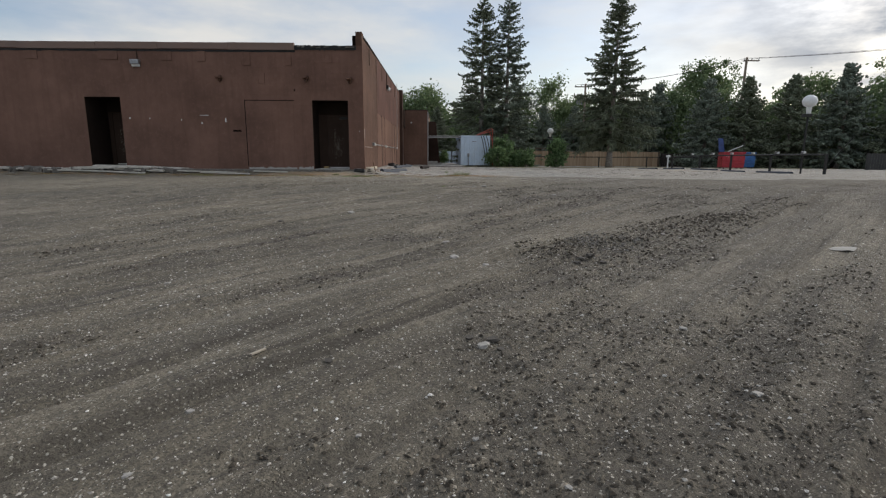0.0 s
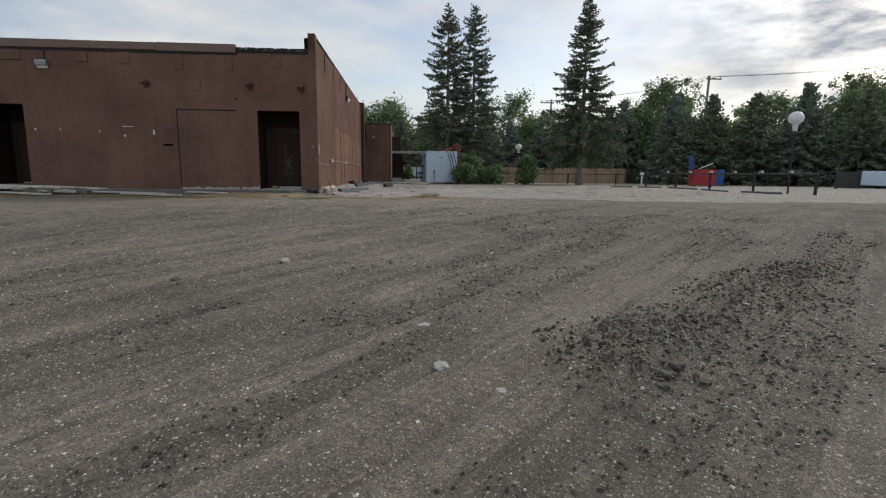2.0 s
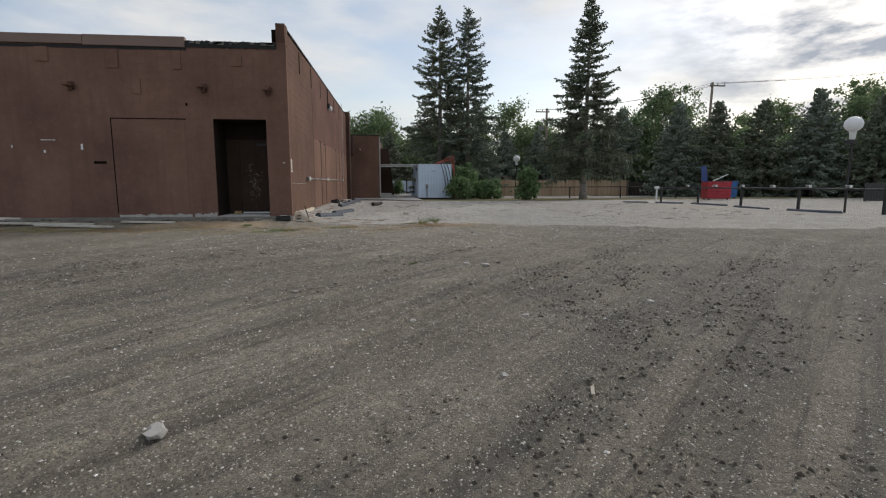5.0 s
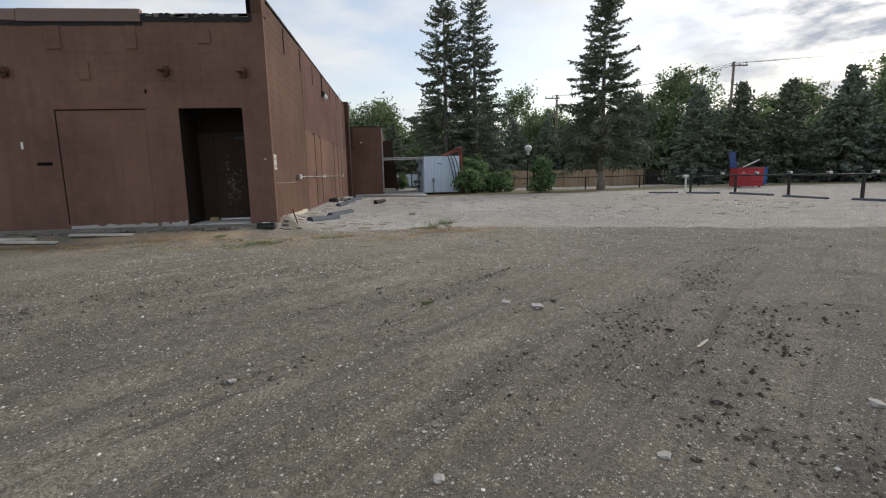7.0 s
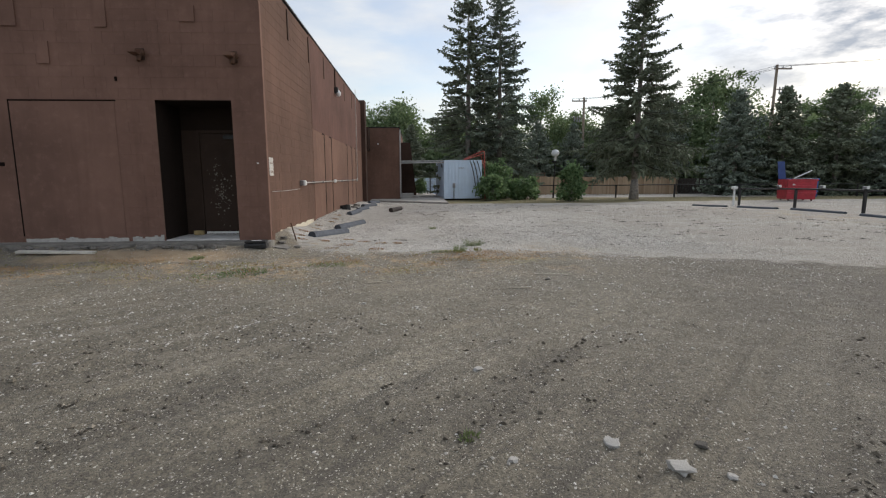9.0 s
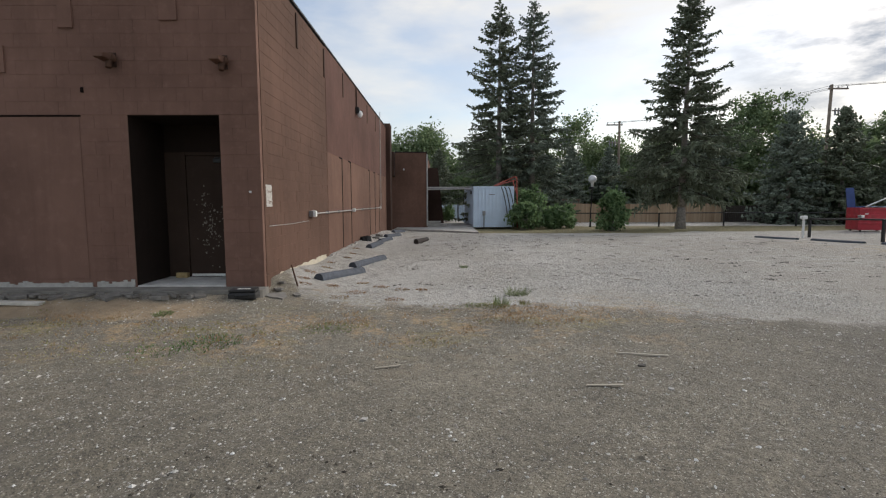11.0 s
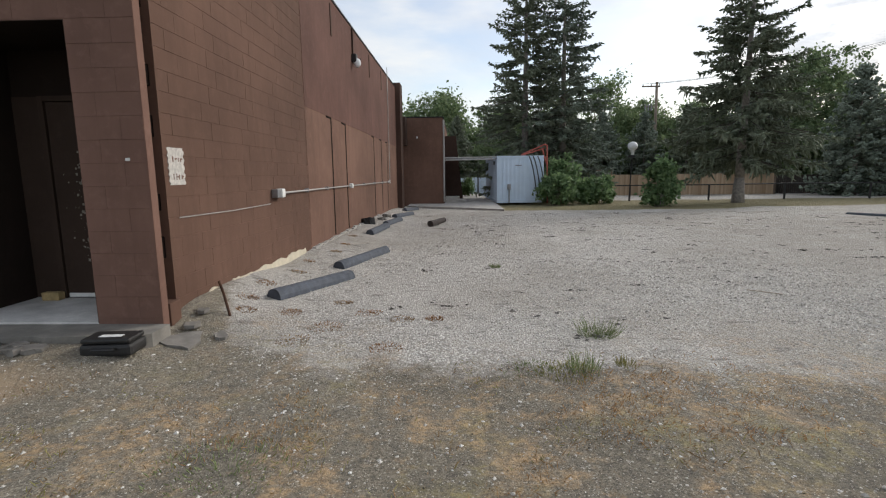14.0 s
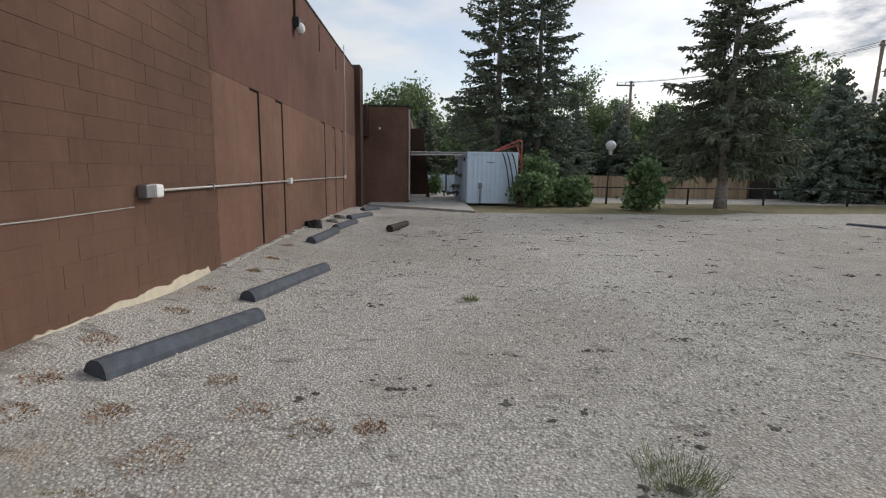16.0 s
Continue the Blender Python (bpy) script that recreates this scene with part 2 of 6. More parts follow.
def fence_wood():
    k = Nodes("cedar_boards", 0.85)
    c = k.mix(k.island(), (0.30, 0.205, 0.125), (0.47, 0.35, 0.235))
    c = k.mix(k.ramp(k.noise(1.0, 5, 0.6, k.scaled(k.co, (12, 12, 0.8))), (0.35, 0.0), (0.75, 0.5)), c, (0.24, 0.17, 0.11))
    return k.done(c, k.noise(30, 4), 0.3, 0.004)


m_fence = fence_wood()


def gravel_stone():
    k = Nodes("crushed_limestone", 0.92)
    c = k.ramp(k.island(), (0.0, (0.27, 0.252, 0.222)), (0.4, (0.50, 0.473, 0.427)), (0.9, (0.66, 0.62, 0.555)), (1.0, (0.80, 0.77, 0.72)))
    return k.done(c)


m_stones = gravel_stone()


def chip_mat():
    k = Nodes("pale_chips", 0.92)
    return k.done(k.ramp(k.island(), (0.0, (0.34, 0.31, 0.27)), (0.5, (0.52, 0.49, 0.44)), (0.85, (0.66, 0.63, 0.58)), (1.0, (0.82, 0.80, 0.76))))


m_chips = chip_mat()


def clod_mat():
    k = Nodes("soil_clods", 0.97)
    c = k.ramp(k.island(), (0.0, (0.040, 0.033, 0.025)), (0.5, (0.088, 0.074, 0.056)), (0.9, (0.20, 0.172, 0.132)), (1.0, (0.36, 0.32, 0.26)))
    return k.done(c)


m_clods = clod_mat()


def ground_mat():
    k = Nodes("yard_ground", 0.95)
    p = k.world()
    # dark graded soil with fine pale chips
    soil = k.mix(k.ramp(k.noise(0.7, 7, 0.62, p), (0.32, 0.0), (0.68, 1.0)), (0.214, 0.186, 0.137), (0.326, 0.288, 0.219))
    soil = k.mix(k.ramp(k.noise(16, 6, 0.7, p), (0.42, 0.0), (0.72, 0.7)), soil, (0.080, 0.070, 0.060))
    # loose soil bands darkened, the shade between their clods included in the colour
    soil = k.mix(k.maths("MULTIPLY", k.attr("rough"), k.ramp(k.noise(9, 5, 0.7, p), (0.34, 0.1), (0.62, 0.8))), soil, (0.094, 0.083, 0.069))
    streak = k.ramp(k.noise(1.0, 6, 0.65, k.scaled(k.turned(p), (2.6, 0.22, 1.0))), (0.40, 0.0), (0.66, 0.75))
    soil = k.mix(k.maths("MULTIPLY", streak, k.attr("tracked")), soil, (0.085, 0.076, 0.066))
    # thin dark lines painted as rut shade, which the relief barely gives
    lines = k.ramp(k.noise(1.0, 5, 0.7, k.scaled(k.turned(p), (11.0, 0.4, 1.0))), (0.54, 0.0), (0.66, 0.7))
    soil = k.mix(k.maths("MULTIPLY", lines, k.attr("tracked")), soil, (0.070, 0.063, 0.055))
    chip = k.cells(34, "Distance", p)
    chipc = k.cells(34, "Color", p)
    is_chip = k.maths("MULTIPLY", k.ramp(chip, (0.20, 1.0), (0.30, 0.0)), k.ramp(chipc, (0.71, 0.0), (0.74, 0.9)))
    soil = k.mix(is_chip, soil, (0.60, 0.57, 0.50))
    speck = k.cells(95, "Color", p)
    soil = k.mix(k.ramp(speck, (0.53, 0.0), (0.62, 0.55)), soil, (0.076, 0.067, 0.053))
    speck2 = k.cells(150, "Color", p)
    soil = k.mix(k.ramp(speck2, (0.86, 0.0), (0.88, 0.9)), soil, (0.50, 0.47, 0.40))
    # pale crushed gravel
    g1, g1d = k.cells(46, "Color", p), k.cells(46, "Distance", p)
    gravel = k.ramp(g1, (0.05, (0.29, 0.275, 0.248)), (0.5, (0.555, 0.530, 0.485)), (0.9, (0.78, 0.76, 0.715)))
    gravel = k.mix(k.ramp(g1d, (0.38, 0.0), (0.62, 0.65)), gravel, (0.25, 0.228, 0.198))
    gravel = k.mix(k.ramp(k.noise(0.8, 6, 0.62, p), (0.45, 0.0), (0.72, 0.62)), gravel, (0.50, 0.475, 0.432))
    gravel = k.mix(k.ramp(k.noise(0.35, 5, 0.6, p), (0.44, 0.0), (0.60, 0.55)), gravel, (0.33, 0.297, 0.250))
    gravel = k.mix(k.ramp(k.noise(2.6, 6, 0.6, k.scaled(p, (1, 2.2, 1))), (0.58, 0.0), (0.66, 0.7)), gravel, (0.17, 0.155, 0.135))
    edge = k.maths("ADD", k.attr("gravel"), k.maths("MULTIPLY", k.maths("SUBTRACT", k.noise(2.2, 7, 0.72, p), 0.5), 1.4))
    c = k.mix(k.ramp(edge, (0.38, 0.0), (0.66, 1.0)), soil, gravel)
    # soil and gravel both turn darker towards the right of the yard
    c = k.mix(k.maths("MULTIPLY", k.attr("right_dark"), k.ramp(k.noise(1.3, 6, 0.65, p), (0.33, 0.30), (0.58, 0.85))), c, k.mix(k.ramp(edge, (0.38, 0.0), (0.66, 1.0)), (0.105, 0.092, 0.074), (0.30, 0.275, 0.238)))
    # dry and green grass
    fine = k.noise(26, 5, 0.7, p)
    dry = k.ramp(fine, (0.3, (0.26, 0.18, 0.095)), (0.5, (0.45, 0.30, 0.155)), (0.72, (0.58, 0.42, 0.245)))
    dry = k.mix(k.ramp(k.noise(1.1, 5, 0.6, p), (0.50, 0.0), (0.60, 0.8)), dry, (0.25, 0.235, 0.10))
    dm = k.maths("MULTIPLY", k.attr("dry"), k.maths("MULTIPLY", k.ramp(k.noise(1.9, 7, 0.75, p), (0.47, 0.0), (0.58, 1.0)), k.ramp(k.noise(7.5, 5, 0.7, p), (0.40, 0.15), (0.56, 1.0))))
    c = k.mix(k.maths("MULTIPLY", dm, k.ramp(fine, (0.36, 0.25), (0.6, 0.95))), c, dry)
    lawn = k.ramp(fine, (0.3, (0.13, 0.115, 0.055)), (0.55, (0.235, 0.20, 0.10)), (0.75, (0.33, 0.28, 0.16)))
    lm = k.maths("ADD", k.attr("lawn"), k.maths("MULTIPLY", k.maths("SUBTRACT", k.noise(1.2, 5, 0.6, p), 0.5), 0.7))
    c = k.mix(k.ramp(lm, (0.42, 0.0), (0.6, 1.0)), c, lawn)
    c = k.mix(k.attr("sand"), c, k.ramp(k.noise(5, 6, 0.6, p), (0.3, (0.33, 0.24, 0.15)), (0.7, (0.47, 0.35, 0.225))))
    h = k.maths("ADD", k.maths("ADD", k.maths("MULTIPLY", k.noise(45, 5, 0.7, p), 1.3), k.maths("MULTIPLY", k.noise(150, 3, 0.6, p), 0.5)), k.maths("MULTIPLY", k.maths("MULTIPLY", g1d, k.attr("gravel")), -1.4))
    h = k.maths("ADD", h, k.maths("MULTIPLY", k.noise(7, 4, 0.6, p), 2.5))
    return k.done(c, h, 0.8, 0.019)


m_ground = ground_mat()


# ---- mesh helpers ----
def part(name, bm, material, parent=None, label="", smooth=False):
    me = bpy.data.meshes.new(name)
    bm.to_mesh(me)
    bm.free()
    if smooth:
        for f in me.polygons:
            f.use_smooth = True
    me.materials.append(material)
    ob = new(name, me)
    if parent is not None:
        ob.parent = parent
    if label:
        ob["label"] = label
    return ob


def part_np(name, verts, faces, material, parent=None, label="", smooth=False):
    """A mesh object from number arrays: faces all of one corner count."""
    me = bpy.data.meshes.new(name)
    n, k = len(faces), faces.shape[1]
    me.vertices.add(len(verts))
    me.vertices.foreach_set("co", np.ascontiguousarray(verts, np.float32).ravel())
    me.loops.add(n * k)
    me.loops.foreach_set("vertex_index", np.ascontiguousarray(faces, np.int32).ravel())
    me.polygons.add(n)
    me.polygons.foreach_set("loop_start", np.arange(0, n * k, k, dtype=np.int32))
    me.polygons.foreach_set("loop_total", np.full(n, k, np.int32))
    me.polygons.foreach_set("use_smooth", np.full(n, smooth))
    me.update(calc_edges=True)
    me.materials.append(material)
    ob = new(name, me)
    if parent is not None:
        ob.parent = parent
    if label:
        ob["label"] = label
    return ob


def box(bm, x0, x1, y0, y1, z0, z1, bevel=0.0):
    r = bmesh.ops.create_cube(bm, size=1.0, matrix=Matrix.LocRotScale(
        ((x0 + x1) / 2, (y0 + y1) / 2, (z0 + z1) / 2), None, (x1 - x0, y1 - y0, z1 - z0)))
    if bevel:
        edges = list({e for v in r["verts"] for e in v.link_edges})
        bmesh.ops.bevel(bm, geom=edges, offset=bevel, segments=2, affect="EDGES", profile=0.6)
    return bm


def tube(bm, a, b, r0, r1=None, seg=10):
    """A round bar from a to b."""
    a, b = Vector(a), Vector(b)
    d = b - a
    m = Matrix.Translation((a + b) / 2) @ d.to_track_quat("Z", "Y").to_matrix().to_4x4()
    bmesh.ops.create_cone(bm, cap_ends=True, segments=seg, radius1=r0, radius2=r0 if r1 is None else r1, depth=d.length, matrix=m)
    return bm


def path_tube(bm, pts, r, seg=8):
    for a, b in zip(pts, pts[1:]):
        tube(bm, a, b, r, r, seg)
    for p in pts[1:-1]:
        bmesh.ops.create_uvsphere(bm, u_segments=seg, v_segments=6, radius=r, matrix=Matrix.Translation(p))
    return bm


def ball(bm, c, r, scale=(1, 1, 1), u=24, v=16):
    bmesh.ops.create_uvsphere(bm, u_segments=u, v_segments=v, radius=r, matrix=Matrix.LocRotScale(c, None, scale))
    return bm


def prism(bm, outline, z0, z1):
    """An upright block over a plan outline (counter-clockwise)."""
    lo = [bm.verts.new((x, y, z0)) for x, y in outline]
    hi = [bm.verts.new((x, y, z1)) for x, y in outline]
    bm.faces.new(hi)
    bm.faces.new(lo[::-1])
    for i in range(len(lo)):
        j = (i + 1) % len(lo)
        bm.faces.new((lo[i], lo[j], hi[j], hi[i]))
    return bm


def thing(name, label, category, at=(0, 0, 0), turn=0.0, group="", kind=""):
    ob = new(name)
    ob.empty_display_size = 0.2
    ob.matrix_world = pose(*at, 0, 0, turn)
    return tagged(ob, label, category, group, kind)


B = bmesh.new

# ---- ground ----
_tab = np.random.RandomState(5).rand(256, 256)


def vnoise(x, y, s):
    """Smooth lattice noise, -1 to 1."""
    x, y = np.asarray(x) * s + 71.3, np.asarray(y) * s + 33.7
    i, j = np.floor(x).astype(int), np.floor(y).astype(int)
    u, v = x - i, y - j
    u, v = u * u * (3 - 2 * u), v * v * (3 - 2 * v)
    t = lambda a, b: _tab[a % 256, b % 256]
    return 2 * ((t(i, j) * (1 - u) + t(i + 1, j) * u) * (1 - v) + (t(i, j + 1) * (1 - u) + t(i + 1, j + 1) * u) * v) - 1


def step(a, b, v):
    u = np.clip((np.asarray(v) - a) / (b - a), 0, 1)
    return u * u * (3 - 2 * u)


def rut_of(x, y):
    """Distance across the wheel tracks, which climb from the left to the right."""
    return 0.70 * x - 0.72 * y + 0.10 * vnoise(x, y, 0.3)


def crumbly(x, y):
    """0 to 1: loose soil thrown up in bands along the wheel tracks."""
    s, l = 0.70 * x - 0.72 * y, 0.72 * x + 0.70 * y
    n = vnoise(s, l * 0.16, 1.5) + 0.7 * vnoise(s + 40, l * 0.35, 3.6) + 0.35 * vnoise(x, y, 2.2)
    for cx, cy, cr, k in ((1.5, 5.1, 0.55, 1.1), (2.7, 5.6, 0.7, 0.9), (0.3, 3.1, 0.3, 1.0), (2.2, 3.2, 0.8, 0.8), (1.9, 10.4, 0.7, 0.9), (2.6, 11.6, 0.6, 0.6)):
        n = n + k * np.exp(-(((x - cx) ** 2 + (y - cy) ** 2) / cr ** 2))
    n = n + 0.55 * step(-3.0, -2.3, s) * (1 - step(-0.6, 0.2, s)) + 0.5 * np.exp(-(((x - 1.4) / 0.9) ** 2 + ((y - 10.8) / 0.8) ** 2))
    return step(-0.1, 1.25, n) * (1 - step(13, 17, y))


def heap(x, y):
    """0 to 1: two long heaps of loose lumps along the wheel tracks."""
    out = 0.0
    for ax, ay, bx, by, w, k in ((0.7, 5.15, 5.2, 8.1, 0.55, 1.0), (0.9, 10.0, 4.2, 12.6, 0.55, 0.42)):
        l = math.hypot(bx - ax, by - ay)
        u = ((x - ax) * (bx - ax) + (y - ay) * (by - ay)) / l
        v = ((x - ax) * (by - ay) - (y - ay) * (bx - ax)) / l + 0.25 * vnoise(x, y, 1.3)
        out = out + k * np.exp(-(v / w) ** 2) * step(-0.3, 0.9, u) * (1 - step(l - 1.2, l, u))
    return np.clip(out, 0, 1)


def height(x, y):
    x, y = np.asarray(x, float), np.asarray(y, float)
    z = np.interp(y, [-400, -60, -20, 0, 3, 6, 9, 11, 14, 18, 20, 24, 30, 40, 46, 55, 80, 900],
                  [-1.2, -1.0, -0.75, 0.03, 0.27, 0.44, 0.60, 0.70, 0.77, 0.79, 0.77, 0.74, 0.75, 0.70, 0.62, 0.5, 0.5, 0.5])
    z = z + 0.024 * np.clip(x, -7, 7) * (1 - step(9, 15, y)) * step(-30, 0, y)
    z = z + 0.12 * step(8, 14, x) * (1 - step(28, 36, y)) * step(12, 18, y)
    z = z + 0.17 * step(-1.7, -3.2, x) * step(20.2, 21.2, y) * (1 - step(37, 42, y))
    z = z + 0.15 * step(18.9, 20.1, y) * (1 - step(22, 24, y)) * step(-2.5, -3.6, x)
    z = z - 0.5 * step(20.40, 20.52, y) * step(-3.22, -3.34, x) * (1 - step(38.5, 39.5, y))
    dirt = (1 - step(12, 18, y)) * step(-3, 0, y)
    s = rut_of(x, y)
    amp = 0.35 + 0.65 * step(-0.3, 0.4, vnoise(x, y, 0.22))
    z = z + dirt * amp * (0.024 * np.sin(s * 8.1) + 0.014 * np.sin(s * 19.0 + 2 * vnoise(x, y, 0.5)))
    for off in (0.0, 0.21, 0.55, 0.98, 1.2, 1.62, 1.95, 2.4):
        u = (s + off + 0.05 * vnoise(x, y, 0.9)) % 2.7 - 0.9
        z = z - dirt * 0.045 * np.exp(-(u / 0.05) ** 2) * step(-0.5, 0.5, vnoise(x + off * 9, y, 0.4)) + dirt * 0.026 * np.exp(-((u - 0.11) / 0.05) ** 2)
    z = z + 0.018 * vnoise(x, y, 0.8) + 0.010 * vnoise(x, y, 2.3)
    z = z + heap(x, y) * (0.020 + 0.018 * vnoise(x, y, 4.5) + 0.014 * vnoise(x, y, 9.0))
    near = step(-2, 1, y) * (1 - step(26, 34, y))
    z = z + near * (0.005 * vnoise(x, y, 6.0) + 0.004 * vnoise(x, y, 13.0)) + crumbly(x, y) * dirt * (0.012 * vnoise(x, y, 5.0) + 0.012 * vnoise(x, y, 11.0))
    return z


def spread(a, b, fine0, fine1, d, grow):
    mid = list(np.arange(fine0, fine1, d))
    out, s, p = [], d, fine1
    while p < b:
        out.append(p)
        s *= grow
        p += s
    low, s, p = [], d, fine0 - d
    while p > a:
        low.append(p)
        s *= grow
        p -= s
    return np.array([a] + low[::-1] + mid + out + [b])


gx, gy = spread(-600, 600, -4.5, 5, 0.055, 1.08), spread(-400, 900, 1.2, 20, 0.06, 1.07)
GX, GY = np.meshgrid(gx, gy)
GZ = height(GX, GY)
nx, ny = len(gx), len(gy)
idx = np.arange(nx * ny).reshape(ny, nx)
quads = np.stack([idx[:-1, :-1], idx[:-1, 1:], idx[1:, 1:], idx[1:, :-1]], -1).reshape(-1, 4)
ground = part_np("ground", np.stack([GX, GY, GZ], -1).reshape(-1, 3), quads, m_ground, smooth=True)
tagged(ground, "bare graded soil yard turning to pale crushed gravel", "ground", kind="structure")


def gravel_edge(x):
    return np.interp(x, [-30, -4, -2.6, -1.4, 0.4, 2.3, 3.6, 5.4, 6.9, 9.3, 16, 40], [26, 24, 20.6, 19.8, 19.75, 19.6, 19.0, 18.3, 17.7, 17.0, 15.5, 14])


def masks(x, y):
    e = y - gravel_edge(x)
    gravel = step(-1.0, 1.0, e)
    gravel = np.where((y > 46.6) & (x > 2), 1.0, gravel)
    band = np.exp(-((y - np.interp(x, [-20, -8, -3, 1, 4], [19.0, 18.6, 18.2, 18.9, 19.6])) / 1.15) ** 2)
    dry = np.clip(band * 1.25, 0, 1) * (1 - step(2.0, 4.6, x))
    right = np.exp(-((y - 27) / 4.0) ** 2 - ((x - 13.2) / 1.6) ** 2) * 0.8
    spots = np.exp(-(((x + 1.9) / 0.9) ** 2 + ((y - 20.5) / 0.6) ** 2)) * 0.8
    lawn = step(-0.5, 0.5, y - np.interp(x, [1.5, 8, 17, 40], [37.4, 37.4, 39.4, 41])) * (1 - step(46.2, 46.8, y)) * step(1.4, 1.9, x)
    rough = np.clip(crumbly(x, y) + 0.6 * heap(x, y), 0, 1)
    sand = 0.75 * step(0.25, 0.6, np.exp(-(((x + 5.2) / 1.7) ** 2 + ((y - 19.3) / 0.42) ** 2)) + 0.25 * vnoise(x, y, 1.7))
    # mask of the darker right-hand stretch
    right_dark = 0.95 * step(-1.0, 3.6, x - 0.12 * y) * step(5, 12, y) * (1 - step(32, 38, y))
    tracked = 1 - 0.7 * step(11, 15, y)
    return {"tracked": tracked, "right_dark": np.clip(right_dark, 0, 1), "gravel": gravel, "dry": np.clip(dry + right + spots, 0, 1), "lawn": lawn, "rough": rough, "sand": sand}


for key, val in masks(GX, GY).items():
    a = ground.data.attributes.new(key, "FLOAT", "POINT")
    a.data.foreach_set("value", np.ascontiguousarray(val, np.float32).ravel())


def pebbles(name, x, y, size, material, label, sink=0.25, seed=1, flat=0.6):
    """Loose angular stones, eight faces each, in one mesh."""
    rng = np.random.RandomState(seed)
    n = len(x)
    base = np.array([(1, 0, 0), (0, 1, 0), (-1, 0, 0), (0, -1, 0), (0, 0, 1), (0, 0, -1)], float)
    v = base[None] * (0.65 + 0.7 * rng.rand(n, 6, 1)) + 0.28 * (rng.rand(n, 6, 3) - 0.5)
    v[:, :, 0] *= (0.8 + 0.7 * rng.rand(n, 1))
    v[:, :, 2] *= flat * (0.7 + 0.6 * rng.rand(n, 1))
    a = rng.rand(n, 1) * 6.283
    vx = v[:, :, 0] * np.cos(a) - v[:, :, 1] * np.sin(a)
    vy = v[:, :, 0] * np.sin(a) + v[:, :, 1] * np.cos(a)
    s = size[:, None]
    out = np.stack([vx * s + x[:, None], vy * s + y[:, None], v[:, :, 2] * s + (height(x, y) + size * flat * sink)[:, None]], -1)
    f = np.array([(0, 1, 4), (1, 2, 4), (2, 3, 4), (3, 0, 4), (1, 0, 5), (2, 1, 5), (3, 2, 5), (0, 3, 5)])
    faces = (f[None] + 6 * np.arange(n)[:, None, None]).reshape(-1, 3)
    ob = part_np(name, out.reshape(-1, 3), faces, material)
    return tagged(ob, label, "gravel", kind="stuff")


def keep_off(x, y):
    return ~((x < -2.95) & (y > 19.75)) & ~((y > 37) & (x < 1.9))


rs = np.random.RandomState(11)


def scatter(n, x0, x1, y0, y1, power=1.0):
    return x0 + (x1 - x0) * rs.rand(n), y0 + (y1 - y0) * rs.rand(n) ** power


px, py = scatter(33000, -7, 8, 0.8, 20.5, 1.5)
ok = keep_off(px, py)
pebbles("loose_chips", px[ok], py[ok], (0.003 + 0.0105 * rs.rand(len(px)) ** 4)[ok], m_chips, "small pale stone chips strewn over dark soil", seed=2)
px, py = scatter(15000, -4.5, 6, 14.5, 20.6)
ok = keep_off(px, py) & (vnoise(px, py, 1.7) + 0.4 * vnoise(px, py, 5.0) > -0.9 + 1.5 * rs.rand(len(px)))
pebbles("scattered_chips", px[ok], py[ok], (0.0035 + 0.013 * rs.rand(len(px)) ** 4)[ok], m_chips, "pale stone chips among dry grass", seed=12)
px, py = scatter(180000, -5, 6.5, 0.9, 15.5, 1.9)
ok = 0.08 + crumbly(px, py) > 0.16 + 1.05 * rs.rand(len(px))
pebbles("soil_clods", px[ok], py[ok], ((0.0035 + 0.015 * rs.rand(len(px)) ** 4) * (1 + 0.15 * step(4.2, 6.0, py)))[ok], m_clods, "dark crumbled soil clods along the wheel tracks", seed=3, flat=0.6)
px, py = scatter(110000, 0.0, 5.8, 4.2, 13.4)
ok = heap(px, py) * (0.75 + 0.5 * vnoise(px, py, 2.6)) > 0.18 + 0.95 * rs.rand(len(px))
pebbles("soil_lumps", px[ok], py[ok], (0.005 + 0.019 * rs.rand(len(px)) ** 3.2)[ok], m_clods, "heaped dark lumps of soil and broken stone", seed=23, flat=0.75)
px, py = scatter(2600, 1.2, 2.8, 5.2, 6.9)
ok = np.exp(-(((px - 1.95) / 0.45) ** 2 + ((py - 5.95) / 0.45) ** 2)) > 0.2 + 0.8 * rs.rand(len(px))
pebbles("grey_rubble", px[ok], py[ok], (0.008 + 0.020 * rs.rand(len(px)) ** 2)[ok], m_rubble, "small heap of broken grey stone on dark soil", seed=24, flat=0.75)
px, py = scatter(10000, -6, 8, 0.9, 19.0, 1.4)
pebbles("soil_crumbs", px, py, 0.0025 + 0.007 * rs.rand(len(px)) ** 4, m_clods, "fine crumbs of soil over the yard", seed=5, flat=0.8)
px, py = scatter(130000, -3.0, 7.5, 18.6, 30, 1.9)
ok = keep_off(px, py) & (py - gravel_edge(px) + 1.2 * vnoise(px, py, 1.1) > 1.6 * rs.rand(len(px)) ** 2) & (vnoise(px, py, 0.7) + rs.rand(len(px)) > 0.15) & (rs.rand(len(px)) > np.maximum(step(22, 30, py), step(3.5, 7.5, px)))
pebbles("gravel", px[ok], py[ok], ((0.005 + 0.014 * rs.rand(len(px)) ** 2.5) * (0.55 + 0.45 * step(0.0, 2.5, py - gravel_edge(px))))[ok], m_stones, "pale crushed limestone gravel over the yard", seed=4)


cx, cy = scatter(340, -1.5, 13, 20.5, 36)
cn = rs.randint(3, 16, len(cx))
px = np.repeat(cx, cn) + 0.09 * rs.randn(cn.sum())
py = np.repeat(cy, cn) + 0.05 * rs.randn(cn.sum())
ok = py > gravel_edge(px) + 0.3
